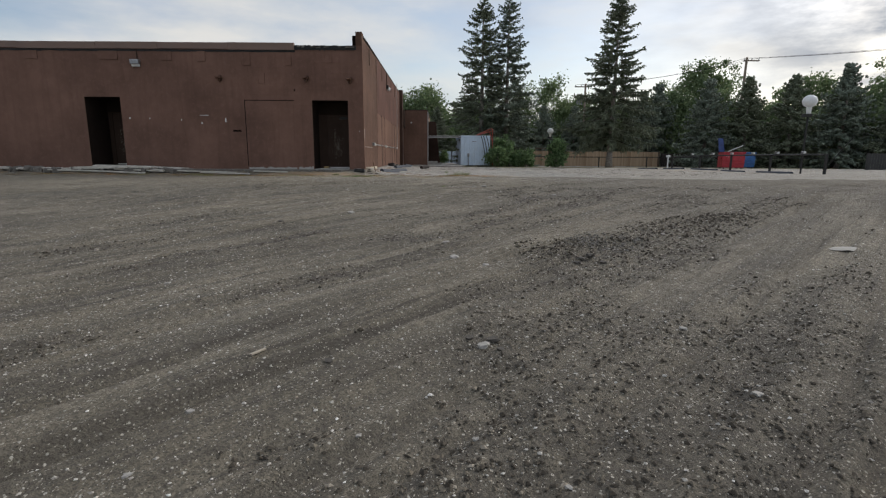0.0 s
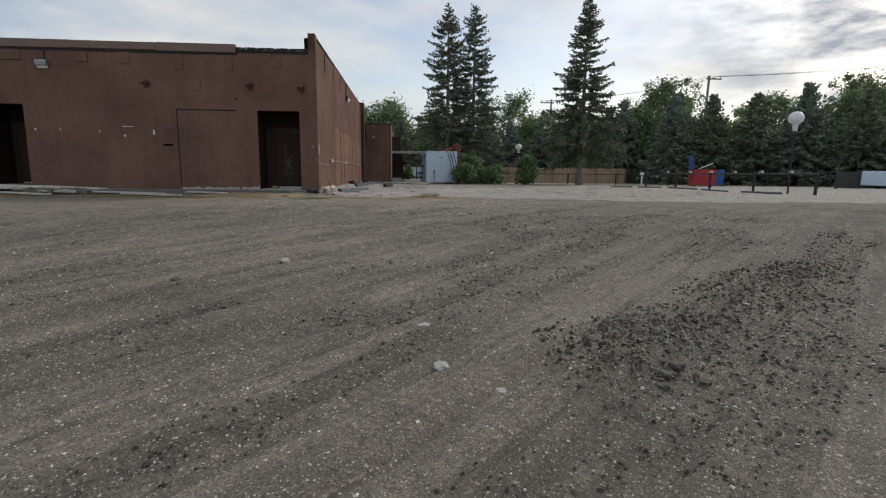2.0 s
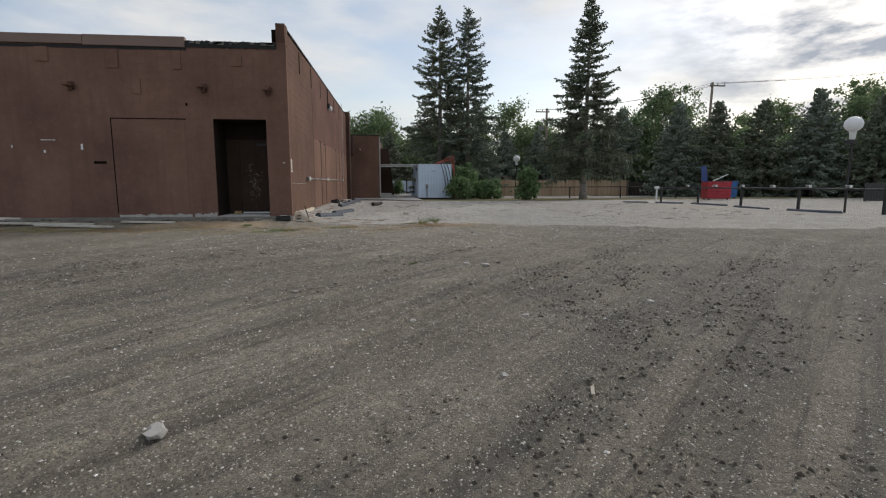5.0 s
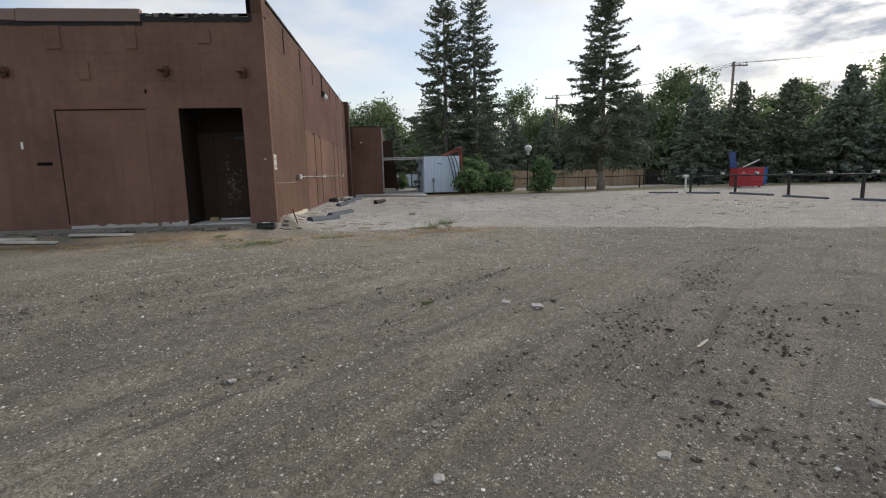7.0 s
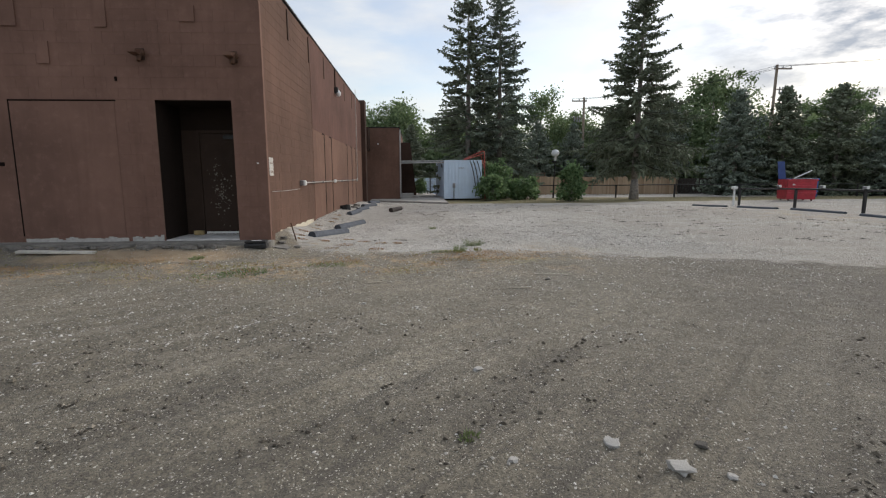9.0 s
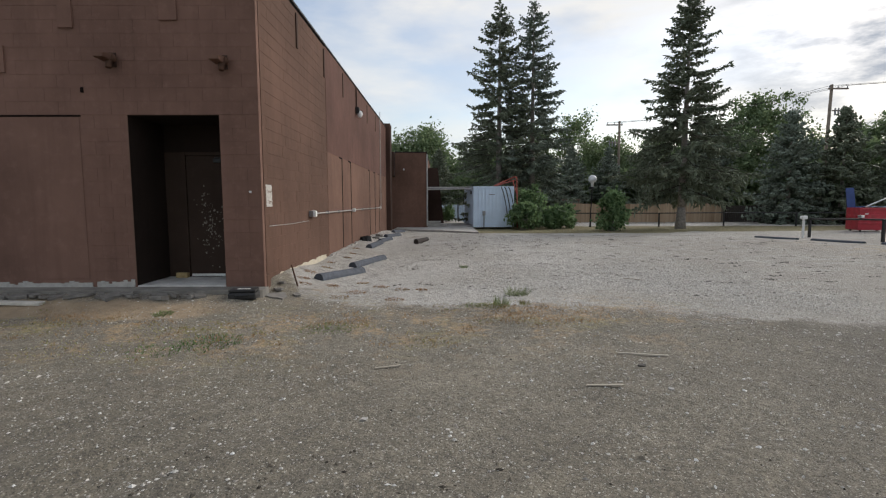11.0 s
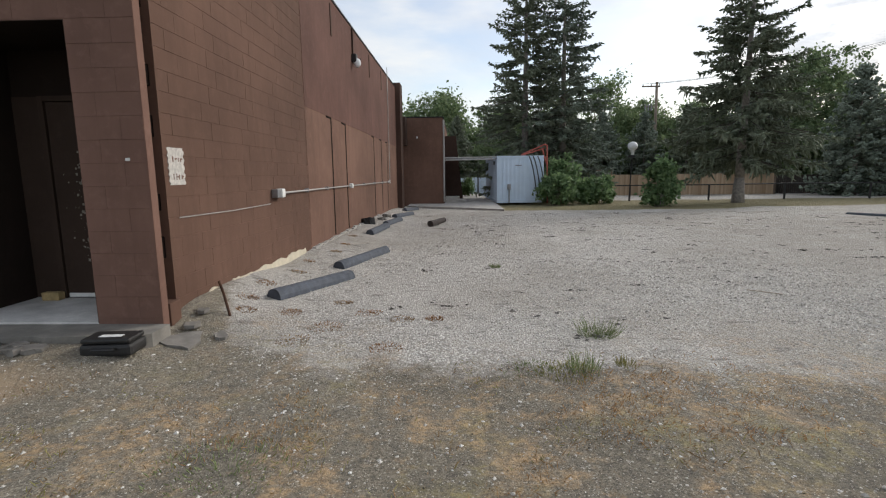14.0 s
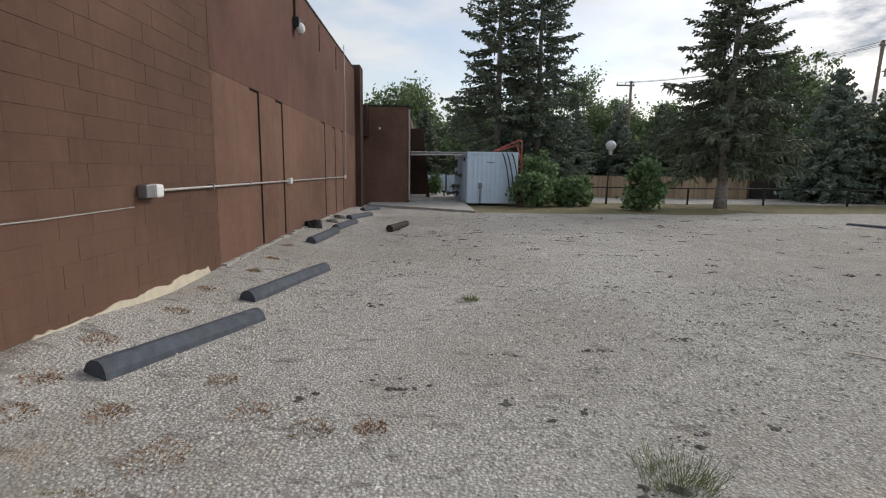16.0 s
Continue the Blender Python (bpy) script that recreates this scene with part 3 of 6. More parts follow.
pebbles("dark_debris", px[ok], py[ok], (0.009 + 0.033 * rs.rand(len(px)) ** 3)[ok], m_dstone, "dark bits of bark and soil on pale gravel", seed=6, flat=0.35)


def stone_mesh(seed, material):
    rng = random.Random(seed)
    bm = B()
    bmesh.ops.create_icosphere(bm, subdivisions=2, radius=1.0)
    for v in bm.verts:
        v.co.z += 0.25 * rng.uniform(-1, 1) * (abs(v.co.z) < 0.6)
        n = noise.noise(v.co * 2.1 + Vector((seed * 7.1, 0, 0)))
        v.co = v.co * (1 + 0.55 * n)
        v.co.z = max(-0.5, min(0.45 + 0.2 * v.co.x, v.co.z)) * 0.75
        v.co.x *= 1.25
    me = bpy.data.meshes.new("stone")
    bm.to_mesh(me)
    bm.free()
    me.materials.append(material)
    return me


STONES = [stone_mesh(i, m_wstone) for i in range(4)]
CLODS = [stone_mesh(9 + i, m_dstone) for i in range(2)]


def stone(x, y, r, i, clod=False):
    ob = new("soil_clod" if clod else "stone", (CLODS if clod else STONES)[i % (2 if clod else 4)])
    ob.matrix_world = pose(x, y, float(height(x, y)) + r * 0.15, 0, 0, i * 67) @ Matrix.Scale(r, 4)
    if clod:
        tagged(ob, "dark lump of dry soil on the yard", "soil clod", "soil clods")
    else:
        tagged(ob, "pale angular stone lying on bare soil", "stone", "loose stones")


for i, (x, y, r) in enumerate([
        (0.07, 6.19, 0.05), (0.15, 5.45, 0.055), (0.48, 5.08, 0.042), (1.67, 2.42, 0.032), (1.73, 3.36, 0.034), (-1.38, 1.98, 0.024), (0.29, 3.12, 0.045),
        (-1.54, 8.54, 0.07), (-1.32, 2.43, 0.024), (-0.39, 2.19, 0.016), (0.53, 1.81, 0.018), (0.17, 2.12, 0.017), (0.85, 12.86, 0.055), (1.08, 12.57, 0.062),
        (0.28, 12.73, 0.03), (0.24, 13.86, 0.045), (1.02, 10.21, 0.035), (-0.04, 10.19, 0.03), (2.40, 10.5, 0.045), (-1.29, 11.34, 0.03), (1.3, 12.5, 0.03),
        (0.48, 6.19, 0.025), (-2.6, 4.6, 0.03), (0.55, 9.0, 0.03), (1.73, 18.29, 0.02), (-0.8, 15.9, 0.03), (2.9, 6.4, 0.035), (-3.2, 14.3, 0.045), (1.6, 16.4, 0.03)]):
    stone(x, y, r * 0.8, i)
for i, (x, y, r) in enumerate([(0.36, 3.2, 0.035), (0.2, 3.2, 0.03), (0.40, 3.05, 0.028), (1.49, 5.12, 0.05), (1.6, 5.2, 0.045), (1.4, 5.0, 0.04), (1.7, 5.05, 0.035),
                               (-2.52, 7.8, 0.05), (2.04, 11.92, 0.04), (1.6, 10.69, 0.035), (1.3, 12.77, 0.03), (1.6, 17.0, 0.035), (-0.7, 2.95, 0.025)]):
    stone(x, y, r, i, True)
ob = new("flat_stone", STONES[1])
ob.matrix_world = pose(4.58, 5.5, float(height(4.58, 5.5)) + 0.01) @ Matrix.Diagonal((0.15, 0.1, 0.03, 1))
tagged(ob, "flat pale stone slab lying on bare soil", "stone")


# ---- brown block building ----
FRONT, SIDE = 20.40, -3.18
LEFT, BACK, ROOF = -26.0, 40.0, 5.55
BW, BH = 0.4064, 0.2032

bm = B()
yb = FRONT + 0.0035
for x0, x1, z0, z1 in ((LEFT, -14.09, 0.4, 5.55), (-14.09, -12.69, 3.74, 5.55), (-14.09, -12.69, 0.4, 1.08), (-12.69, -7.80, 0.4, 5.55)):
    box(bm, x0, x1, FRONT, FRONT + 0.32, z0, z1)
for x0, x1, z0, z1 in ((-7.80, -5.12, 0.4, 5.55), (-5.12, -3.70, 3.66, 5.55), (-3.70, -3.27, 0.4, 5.72)):
    box(bm, x0, x1, yb, FRONT + 0.32, z0, z1)
box(bm, -3.27, -3.085, yb, FRONT + 0.10, 0.4, 5.72)
wall_front = tagged(part("wall_front", bm, m_front), "brown painted block front wall, faded and patched", "wall", kind="structure")

bm = B()
box(bm, SIDE - 0.30, SIDE - 0.006, 20.80, 25.40, 0.4, 5.5)
box(bm, SIDE - 0.30, SIDE, 25.40, BACK - 0.9, 0.4, 5.5)
box(bm, SIDE - 0.15, SIDE - 0.006, 20.80, 25.40, 5.5, 6.18)
box(bm, SIDE - 0.15, SIDE, 25.40, BACK - 0.9, 5.5, 6.22)
wall_side = tagged(part("wall_side", bm, m_paint), "brown painted block side wall with filled-in windows", "wall", kind="structure")

# shallow backing; the depth's shade comes from its near-black colour
bm = B()
box(bm, SIDE - 0.34, -3.30, FRONT + 0.32, 20.80, 0.4, 6.15)
box(bm, -3.40, -3.27, FRONT + 0.10, FRONT + 0.32, 0.4, 5.7)
tagged(part("crack_backing", bm, m_joint), "backing of the open wall gap, its shade put in as near-black", "wall gap", kind="structure")

bm = B()
box(bm, -3.40, -2.96, BACK - 0.9, BACK, 0.4, 6.42)
tagged(part("corner_pier", bm, m_dark_paint), "dark brown pier at the end of the side wall", "pier", kind="structure")

bm = B()
box(bm, LEFT, SIDE - 0.34, BACK - 0.3, BACK - 0.01, 0.4, 5.55)
box(bm, LEFT, LEFT + 0.3, FRONT + 0.33, BACK - 0.31, 0.4, 5.55)
tagged(part("wall_back", bm, m_paint), "brown painted block rear walls", "wall", kind="structure")
bm = B()
box(bm, LEFT + 0.02, SIDE - 0.36, FRONT + 0.34, BACK - 0.32, 5.30, ROOF - 0.02)
tagged(part("roof", bm, m_tar), "flat dark tarred roof", "roof", kind="structure")

# parapet end and coping along the side wall
bm = B()
box(bm, -3.34, -3.10, FRONT + 0.005, 20.795, 5.72, 6.23)
box(bm, -3.22, -3.09, FRONT + 0.14, 20.72, 0.75, 1.12, 0.012)
tagged(part("parapet_end", bm, m_block), "brown block end of the side parapet", "parapet", kind="structure")
bm = B()
box(bm, SIDE - 0.16, SIDE + 0.025, FRONT + 0.30, BACK - 0.9, 6.225, 6.265)
tagged(part("parapet_coping", bm, m_tar), "thin dark metal coping on the parapet", "coping", kind="structure")

# fascia: metal flashing and the stretch where it is torn off
bm = B()
xs = [LEFT, -22.6, -19.5, -16.4, -13.4, -11.0, -8.3, -5.72]
for i, (a, b) in enumerate(zip(xs, xs[1:])):
    box(bm, a + 0.004, b - 0.004, FRONT - 0.05 - 0.004 * (i % 2), FRONT + 0.10, 5.53 + 0.012 * (i % 3), 5.80 - 0.008 * (i % 2), 0.006)
tagged(part("roof_flashing", bm, m_flash), "faded brown sheet-metal roof flashing", "flashing", kind="structure")
bm = B()
n = 40
for i in range(n):
    a = -5.72 + i * (5.72 - 3.33) / n
    hi = 5.71 + 0.035 * noise.noise(Vector((i * 0.5, 3, 0)))
    lo = 5.545 + 0.03 * noise.noise(Vector((i * 0.6, 9, 0)))
    box(bm, a, a + 0.0598, FRONT - 0.018 - 0.02 * abs(noise.noise(Vector((i * 0.9, 1, 0)))), FRONT + 0.10, lo, hi)
# dark ragged strip right below the flashing, drawn in place of a gap
for i in range(60):
    a = -18.5 + i * 0.2133
    box(bm, a, a + 0.2128, FRONT - 0.012, FRONT + 0.05, 5.455 + 0.03 * noise.noise(Vector((i * 0.37, 6, 0))), 5.528)
tagged(part("torn_roof_edge", bm, m_tar), "black torn tar edge, and a dark ragged strip under the flashing", "roof edge", kind="structure")
bm = B()
for i in range(14):
    a = -5.6 + 2.2 * random.random()
    box(bm, a, a + 0.05 + 0.16 * random.random(), FRONT - 0.055, FRONT - 0.045, 5.60 + 0.05 * random.random(), 5.66 + 0.05 * random.random())
for i in range(9):
    a = -17 + 11 * i / 9 + random.random()
    box(bm, a, a + 0.05, FRONT - 0.02, FRONT + 0.02, 5.60, 5.63)
tagged(part("torn_tar_scraps", bm, m_rubble), "grey flakes of torn roofing felt", "roof edge", kind="structure")


def slab_part(name, x0, x1, z0, z1, depth, material, parent, label=""):
    """A thin plate on the front wall."""
    bm = box(B(), x0, x1, FRONT - depth, FRONT + 0.002, z0, z1, min(0.004, depth * 0.4))
    return part(name, bm, material, parent, label)


slab_part("infill_panel", -7.77, -5.87, 1.10, 3.63, 0.004, m_front, wall_front, "smooth brown infill panel")
for x0, x1, z0, z1 in ((-7.76, -7.46, 4.96, 5.45), (-6.08, -5.86, 4.96, 5.45), (-4.54, -4.27, 5.07, 5.36), (-7.14, -6.94, 4.30, 4.70), (-9.5, -9.2, 5.10, 5.47),
                       (-13.3, -12.6, 5.14, 5.46), (-16.2, -15.7, 5.16, 5.46), (-10.9, -10.5, 5.12, 5.45)):
    slab_part("patch_plate", x0, x1, z0, z1, 0.03, m_front, wall_front, "brown painted patch plate")
bm = B()
box(bm, -7.80, -7.772, FRONT - 0.001, FRONT + 0.011, 1.08, 3.66)
box(bm, -7.80, -5.84, FRONT - 0.001, FRONT + 0.011, 3.635, 3.662)
part("panel_joint", bm, m_joint, wall_front, "dark joint round the infill panel")


# single blocks, proud of the joints
def block_mesh(w, h, axis):
    """One block face with chamfered edges; axis 'y' faces -y, axis 'x' faces +x."""
    bm = B()
    c, d = 0.002, (0.0038 if axis == "y" else 0.0045)
    back = [(-w / 2, -h / 2), (w / 2, -h / 2), (w / 2, h / 2), (-w / 2, h / 2)]
    front = [(u * (1 - 1.0 * c / w), v * (1 - 2 * c / h)) for u, v in back]
    put3 = (lambda u, v, o: (u, -o, v)) if axis == "y" else (lambda u, v, o: (o, u, v))
    b0 = [bm.verts.new(put3(u, v, -0.002)) for u, v in back]
    b1 = [bm.verts.new(put3(u, v, d - 0.002)) for u, v in back]
    b2 = [bm.verts.new(put3(u, v, d)) for u, v in front]
    for lo, hi in ((b0, b1), (b1, b2)):
        for i in range(4):
            j = (i + 1) % 4
            bm.faces.new((lo[i], lo[j], hi[j], hi[i]))
    bm.faces.new(b2)
    me = bpy.data.meshes.new("block")
    bm.to_mesh(me)
    bm.free()
    me.materials.append(m_front if axis == "y" else m_block)
    return me


BLOCKS = {}


def block(parent, axis, u, z, w, h=BH):
    key = (axis, round(w, 2), round(h, 2))
    if key not in BLOCKS:
        BLOCKS[key] = block_mesh(w - (0.0006 if axis == "y" else 0.0012), h - (0.0014 if axis == "y" else 0.0035), axis)
    ob = new("block", BLOCKS[key])
    ob.parent = parent
    j = 0.0009 * math.sin(u * 37.1 + z * 91.7)
    ob.location = (u, yb - j, z) if axis == "y" else (SIDE - 0.006 + j, u, z)


def courses(parent, axis, u0, u1, z0, z1, shift=0):
    n = round((z1 - z0) / BH)
    for r in range(n):
        z = z0 + (r + 0.5) * BH
        u = u0 - (BW / 2 if (r + shift) % 2 else 0)
        while u < u1 - 0.02:
            a, b = max(u, u0), min(u + BW, u1)
            if b - a > 0.06:
                block(parent, axis, (a + b) / 2, z, b - a)
            u += BW


courses(wall_side, "x", 20.80, 25.40, 0.895, 6.18)
courses(wall_front, "y", -3.70, -3.09, 1.02, 3.66)
courses(wall_front, "y", -5.84, -5.12, 1.02, 3.66, 1)
courses(wall_front, "y", -7.80, -3.09, 3.665, 5.52)

# front corner pillar return, facing the yard
bm = B()
for r in range(23):
    z = 1.02 + r * BH
    box(bm, -3.20, -3.088 + 0.004 * math.sin(r * 2.3), FRONT + 0.02, FRONT + 0.05 + 0.010 * math.sin(r * 5.1), z + 0.003, z + BH - 0.003, 0.004)
tagged(part("corner_return", bm, m_front), "brown block return of the front corner", "wall", kind="structure")
# mortar lumps share that near-black, so the gap reads as shaded
bm = B()
for r in range(21):
    z = 1.05 + r * 0.235
    box(bm, -3.34, -3.262 + 0.03 * math.sin(r * 3.7), FRONT + 0.10, 20.80, z, z + 0.19 + 0.03 * math.sin(r), 0.012)
tagged(part("exposed_mortar", bm, m_joint), "ragged mortar in the open wall gap, coloured with the gap's shade", "wall gap", kind="structure")

# side wall: filled windows, dark grooves, battens
bm = B()
for y in (27.33, 28.74, 32.95, 34.56, 36.03):
    box(bm, SIDE - 0.006, SIDE + 0.008, y - 0.034, y + 0.034, 0.98, 3.56)
    box(bm, SIDE - 0.006, SIDE + 0.008, y - 0.40, y + 0.034, 3.56, 3.60)
part("window_groove", bm, m_joint, wall_side, "dark open joint beside a filled window")
for y0, y1 in ((25.43, 27.28), (27.38, 28.69), (28.79, 32.90), (33.0, 34.51), (34.61, 35.98)):
    bm = box(B(), SIDE - 0.004, SIDE + 0.004, y0, y1, 0.99, 3.555)
    part("infill_panel", bm, m_paint, wall_side, "smooth brown filled-in window")
bm = box(B(), SIDE - 0.004, SIDE + 0.005, 25.42, BACK - 0.92, 3.60, 6.20)
part("upper_render", bm, m_upper, wall_side, "darker reddish paint above the filled windows")
for y in (22.95, 25.30, 27.67, 30.0, 32.5, 34.95):
    bm = box(B(), SIDE - 0.004, SIDE + 0.022, y - 0.05, y + 0.05, 5.42, 6.10, 0.005)
    part("batten", bm, m_dark_paint, wall_side, "short dark upright batten below the coping")

# bared plaster and footing along the base of the side wall
bm = B()
n = 60
prev = None
for i in range(n + 1):
    y = 21.05 + i * (25.15 - 21.05) / n
    u = i / n
    top = 0.935 + 0.095 * math.sin(min(1, u * 6) * 1.57) * (1 - 0.35 * u) + 0.05 * noise.noise(Vector((i * 0.22, 4, 1))) + 0.02 * noise.noise(Vector((i * 0.9, 2, 1)))
    if u > 0.97:
        top -= 0.1
    cur = (bm.verts.new((SIDE + 0.012, y, 0.70)), bm.verts.new((SIDE + 0.012, y, top)), bm.verts.new((SIDE - 0.01, y, top + 0.004)))
    if prev:
        bm.faces.new((prev[0], cur[0], cur[1], prev[1]))
        bm.faces.new((prev[1], cur[1], cur[2], prev[2]))
    prev = cur
part("bared_plaster", bm, m_cream, wall_side, "cream plaster where paint has come off")
bm = B()
n = 70
for i in range(n):
    y = 21.0 + i * (33.5 - 21.0) / n
    w = 0.05 + 0.05 * abs(noise.noise(Vector((i * 0.3, 7, 0))))
    h = 0.885 + 0.05 * noise.noise(Vector((i * 0.4, 5, 0))) + (0.06 if i > 24 else 0)
    box(bm, SIDE, SIDE + w, y, y + 0.1785, 0.6, h)
tagged(part("footing", bm, m_conc), "rough pale concrete footing at the wall base", "footing", kind="structure")

# recessed doorways, the shade inside them put into the dark paint
def recess(x0, x1, z0, z1, depth, floor_z):
    bm = B()
    y0, y1 = FRONT + 0.32, FRONT + depth
    box(bm, x0 - 0.2, x0, y0, y1, z0 - 0.3, z1 + 0.2)
    box(bm, x1, x1 + 0.2, y0, y1, z0 - 0.3, z1 + 0.2)
    # thin liners carry the painted shade over the front wall's own jambs
    box(bm, x0 - 0.02, x0 + 0.005, FRONT + 0.004, y1, z0 - 0.02, z1)
    box(bm, x1 - 0.005, x1 + 0.02, FRONT + 0.004, y1, z0 - 0.02, z1)
    box(bm, x0 + 0.006, x1 - 0.006, FRONT + 0.004, y1, z1 - 0.006, z1 + 0.02)
    box(bm, x0, x1, y0, y1, z1, z1 + 0.2)
    box(bm, x0 - 0.2, x1 + 0.2, y1, y1 + 0.2, z0 - 0.3, z1 + 0.2)
    return bm


tagged(part("doorway_recess", recess(-5.12, -3.70, 0.99, 3.66, 0.98, 1.0), m_recess), "deep doorway recess, its shade put into a dark brown", "doorway", kind="structure")
tagged(part("far_doorway_recess", recess(-14.09, -12.69, 1.08, 3.74, 1.3, 1.1), m_recess), "far deep doorway recess, coloured dark for its shade", "doorway", kind="structure")
bm = box(B(), -5.115, -3.705, FRONT + 0.002, FRONT + 0.98, 0.6, 0.985)
tagged(part("doorway_floor", bm, plain("bleached_concrete", (0.60, 0.58, 0.55), 0.9, 0, 0.3, 3, 50, 0.4)), "pale worn concrete doorway floor", "doorstep", kind="structure")
bm = box(B(), -14.09, -12.69, FRONT + 0.32, FRONT + 1.3, 0.6, 1.075)
tagged(part("far_doorway_floor", bm, m_conc), "pale worn concrete doorway floor", "doorstep", kind="structure")


def steel_door(x0, x1, z0, z1, y, name, side=0.2):
    d = thing(name, "brown painted steel door, scuffed and closed, in a deep recess", "door", kind="structure")
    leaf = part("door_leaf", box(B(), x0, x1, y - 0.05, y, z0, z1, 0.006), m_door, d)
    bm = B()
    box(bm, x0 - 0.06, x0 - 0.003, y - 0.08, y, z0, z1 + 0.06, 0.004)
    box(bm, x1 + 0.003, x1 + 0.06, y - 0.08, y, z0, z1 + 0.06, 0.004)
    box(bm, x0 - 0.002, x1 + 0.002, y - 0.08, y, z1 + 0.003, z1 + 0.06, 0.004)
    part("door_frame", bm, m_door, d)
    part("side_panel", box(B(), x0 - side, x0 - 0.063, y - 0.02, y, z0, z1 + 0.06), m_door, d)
    part("door_sweep", box(B(), x0 + 0.02, x1 - 0.02, y - 0.066, y - 0.051, z0 + 0.01, z0 + 0.055, 0.003), m_white, leaf, "pale aluminium door sweep")
    bm = box(B(), x1 - 0.42, x1 - 0.10, y - 0.11, y - 0.052, z1 - 0.12, z1 - 0.05, 0.006)
    tube(bm, (x1 - 0.14, y - 0.10, z1 - 0.05), (x1 - 0.38, y - 0.14, z1 - 0.03), 0.008)
    part("door_closer", bm, m_black, leaf, "dark door closer arm")
    bm = B()
    rng = random.Random(4)
    for _ in range(150):
        a, b = x0 + 0.36 + rng.gauss(0, 0.10), z0 + 0.95 + rng.gauss(0, 0.26)
        s = 0.003 + 0.013 * rng.random() ** 2
        box(bm, a - s, a + s * 0.6, y - 0.0525, y - 0.0505, b - s, b + s)
    part("scuff_marks", bm, plain("bare_metal_scuff", (0.24, 0.215, 0.18), 0.8), leaf, "pale scuffs of missing paint")
    return d


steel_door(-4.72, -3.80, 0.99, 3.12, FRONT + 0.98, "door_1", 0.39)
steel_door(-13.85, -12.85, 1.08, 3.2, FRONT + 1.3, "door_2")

b = tagged(part("brick_chunk", box(B(), -4.93, -4.73, 21.20, 21.29, 0.985, 1.075, 0.012), plain("yellow_brick", (0.42, 0.31, 0.15), 0.95, 0, 0.4, 12)), "yellowish brick chunk at the foot of a door", "brick")

# doorway apron, broken pavement edge and rubble before the front wall
bm = B()
prev_y = 19.95
outline = [(-3.02, 20.395), (-3.02, 20.12)]
for i in range(60):
    x = -3.1 - i * 0.16
    outline.append((x, 20.02 + 0.10 * noise.noise(Vector((i * 0.45, 1, 2))) + 0.05 * noise.noise(Vector((i * 1.7, 3, 2)))))
outline += [(-12.7, 20.395)]
prism(bm, outline[::-1], 0.55, 0.965)
tagged(part("apron", bm, plain("dirty_concrete", (0.22, 0.205, 0.18), 0.95, 0, 0.45, 3, 40, 0.6)), "cracked pale concrete apron along the front wall", "apron", kind="structure")
bm = B()
for i in range(26):
    x = -7.75 + i * 0.074
    box(bm, x, x + 0.0735, FRONT - 0.016, FRONT + 0.003, 0.95, 1.035 + 0.05 * noise.noise(Vector((i * 0.4, 8, 0))))
for i in range(10):
    x = -5.75 + i * 0.06
    box(bm, x, x + 0.0595, FRONT - 0.016, FRONT + 0.003, 0.95, 1.05 + 0.09 * noise.noise(Vector((i * 0.5, 3, 0))))
part("flaked_paint", bm, m_wstone, wall_front, "whitish plaster where paint has flaked off")


def slab_piece(x, y, w, d, h, turn, name="broken_slab", mat=m_rubble, z=None, label="broken grey concrete fragment lying by the wall", cat="rubble", grp="broken slabs"):
    bm = B()
    rng = random.Random(int(abs(x * 131 + y * 17)))
    k = 10
    ring = [(w * (0.55 + 0.75 * rng.random()) * math.cos(6.283 * i / k) / 2, d * (0.55 + 0.75 * rng.random()) * math.sin(6.283 * i / k) / 2) for i in range(k)]
    prism(bm, ring, -h * 0.5, h * 0.5)
    bmesh.ops.bevel(bm, geom=list(bm.edges), offset=h * 0.12, segments=1, affect="EDGES")
    for v in bm.verts:
        v.co += 0.16 * h * Vector((rng.uniform(-1, 1), rng.uniform(-1, 1), rng.uniform(-1, 1)))
    ob = part(name, bm, mat)
    zz = float(height(x, y)) if z is None else z
    ob.matrix_world = pose(x, y, zz + h * 0.3, rng.uniform(-6, 6), rng.uniform(-6, 6), turn)
    return tagged(ob, label, cat, grp)


rng = random.Random(3)
for i in range(64):
    x = -3.8 - 0.15 * i + rng.uniform(-0.1, 0.1)
    slab_piece(x, 19.86 + rng.uniform(-0.10, 0.06), 0.12 + 0.3 * rng.random(), 0.10 + 0.14 * rng.random(), 0.025 + 0.035 * rng.random(), rng.uniform(0, 180))
for x, y, w in ((-2.86, 20.34, 0.55), (-2.95, 20.62, 0.26), (-2.62, 20.52, 0.2), (-2.98, 20.9, 0.2)):
    slab_piece(x, y, w, w * 0.6, 0.035, 25 * x)

# pale boards lying before the wall
for x, y, l, t, up in ((-14.0, 19.6, 2.2, 3, 0.10), (-13.2, 19.45, 2.4, -6, 0.16), (-12.3, 19.5, 2.6, -11, 0.20), (-11.6, 19.4, 2.0, -5, 0.13), (-10.8, 19.65, 1.8, 6, 0.12), (-15.6, 19.6, 1.8, -3, 0.10), (-16.4, 19.5, 1.7, 7, 0.12)):
    bm = box(B(), -l / 2, l / 2, -0.09, 0.09, -0.03, 0.03, 0.006)
    ob = part("plank", bm, plain("pale_old_plank", (0.58, 0.55, 0.49), 0.9, 0, 0.35, 3))
    ob.matrix_world = pose(x, y, float(height(x, y)) + up, 12, 2.5 * math.sin(x), t)
    tagged(ob, "weathered pale plank heaped with rubble by the wall", "plank", "loose planks")
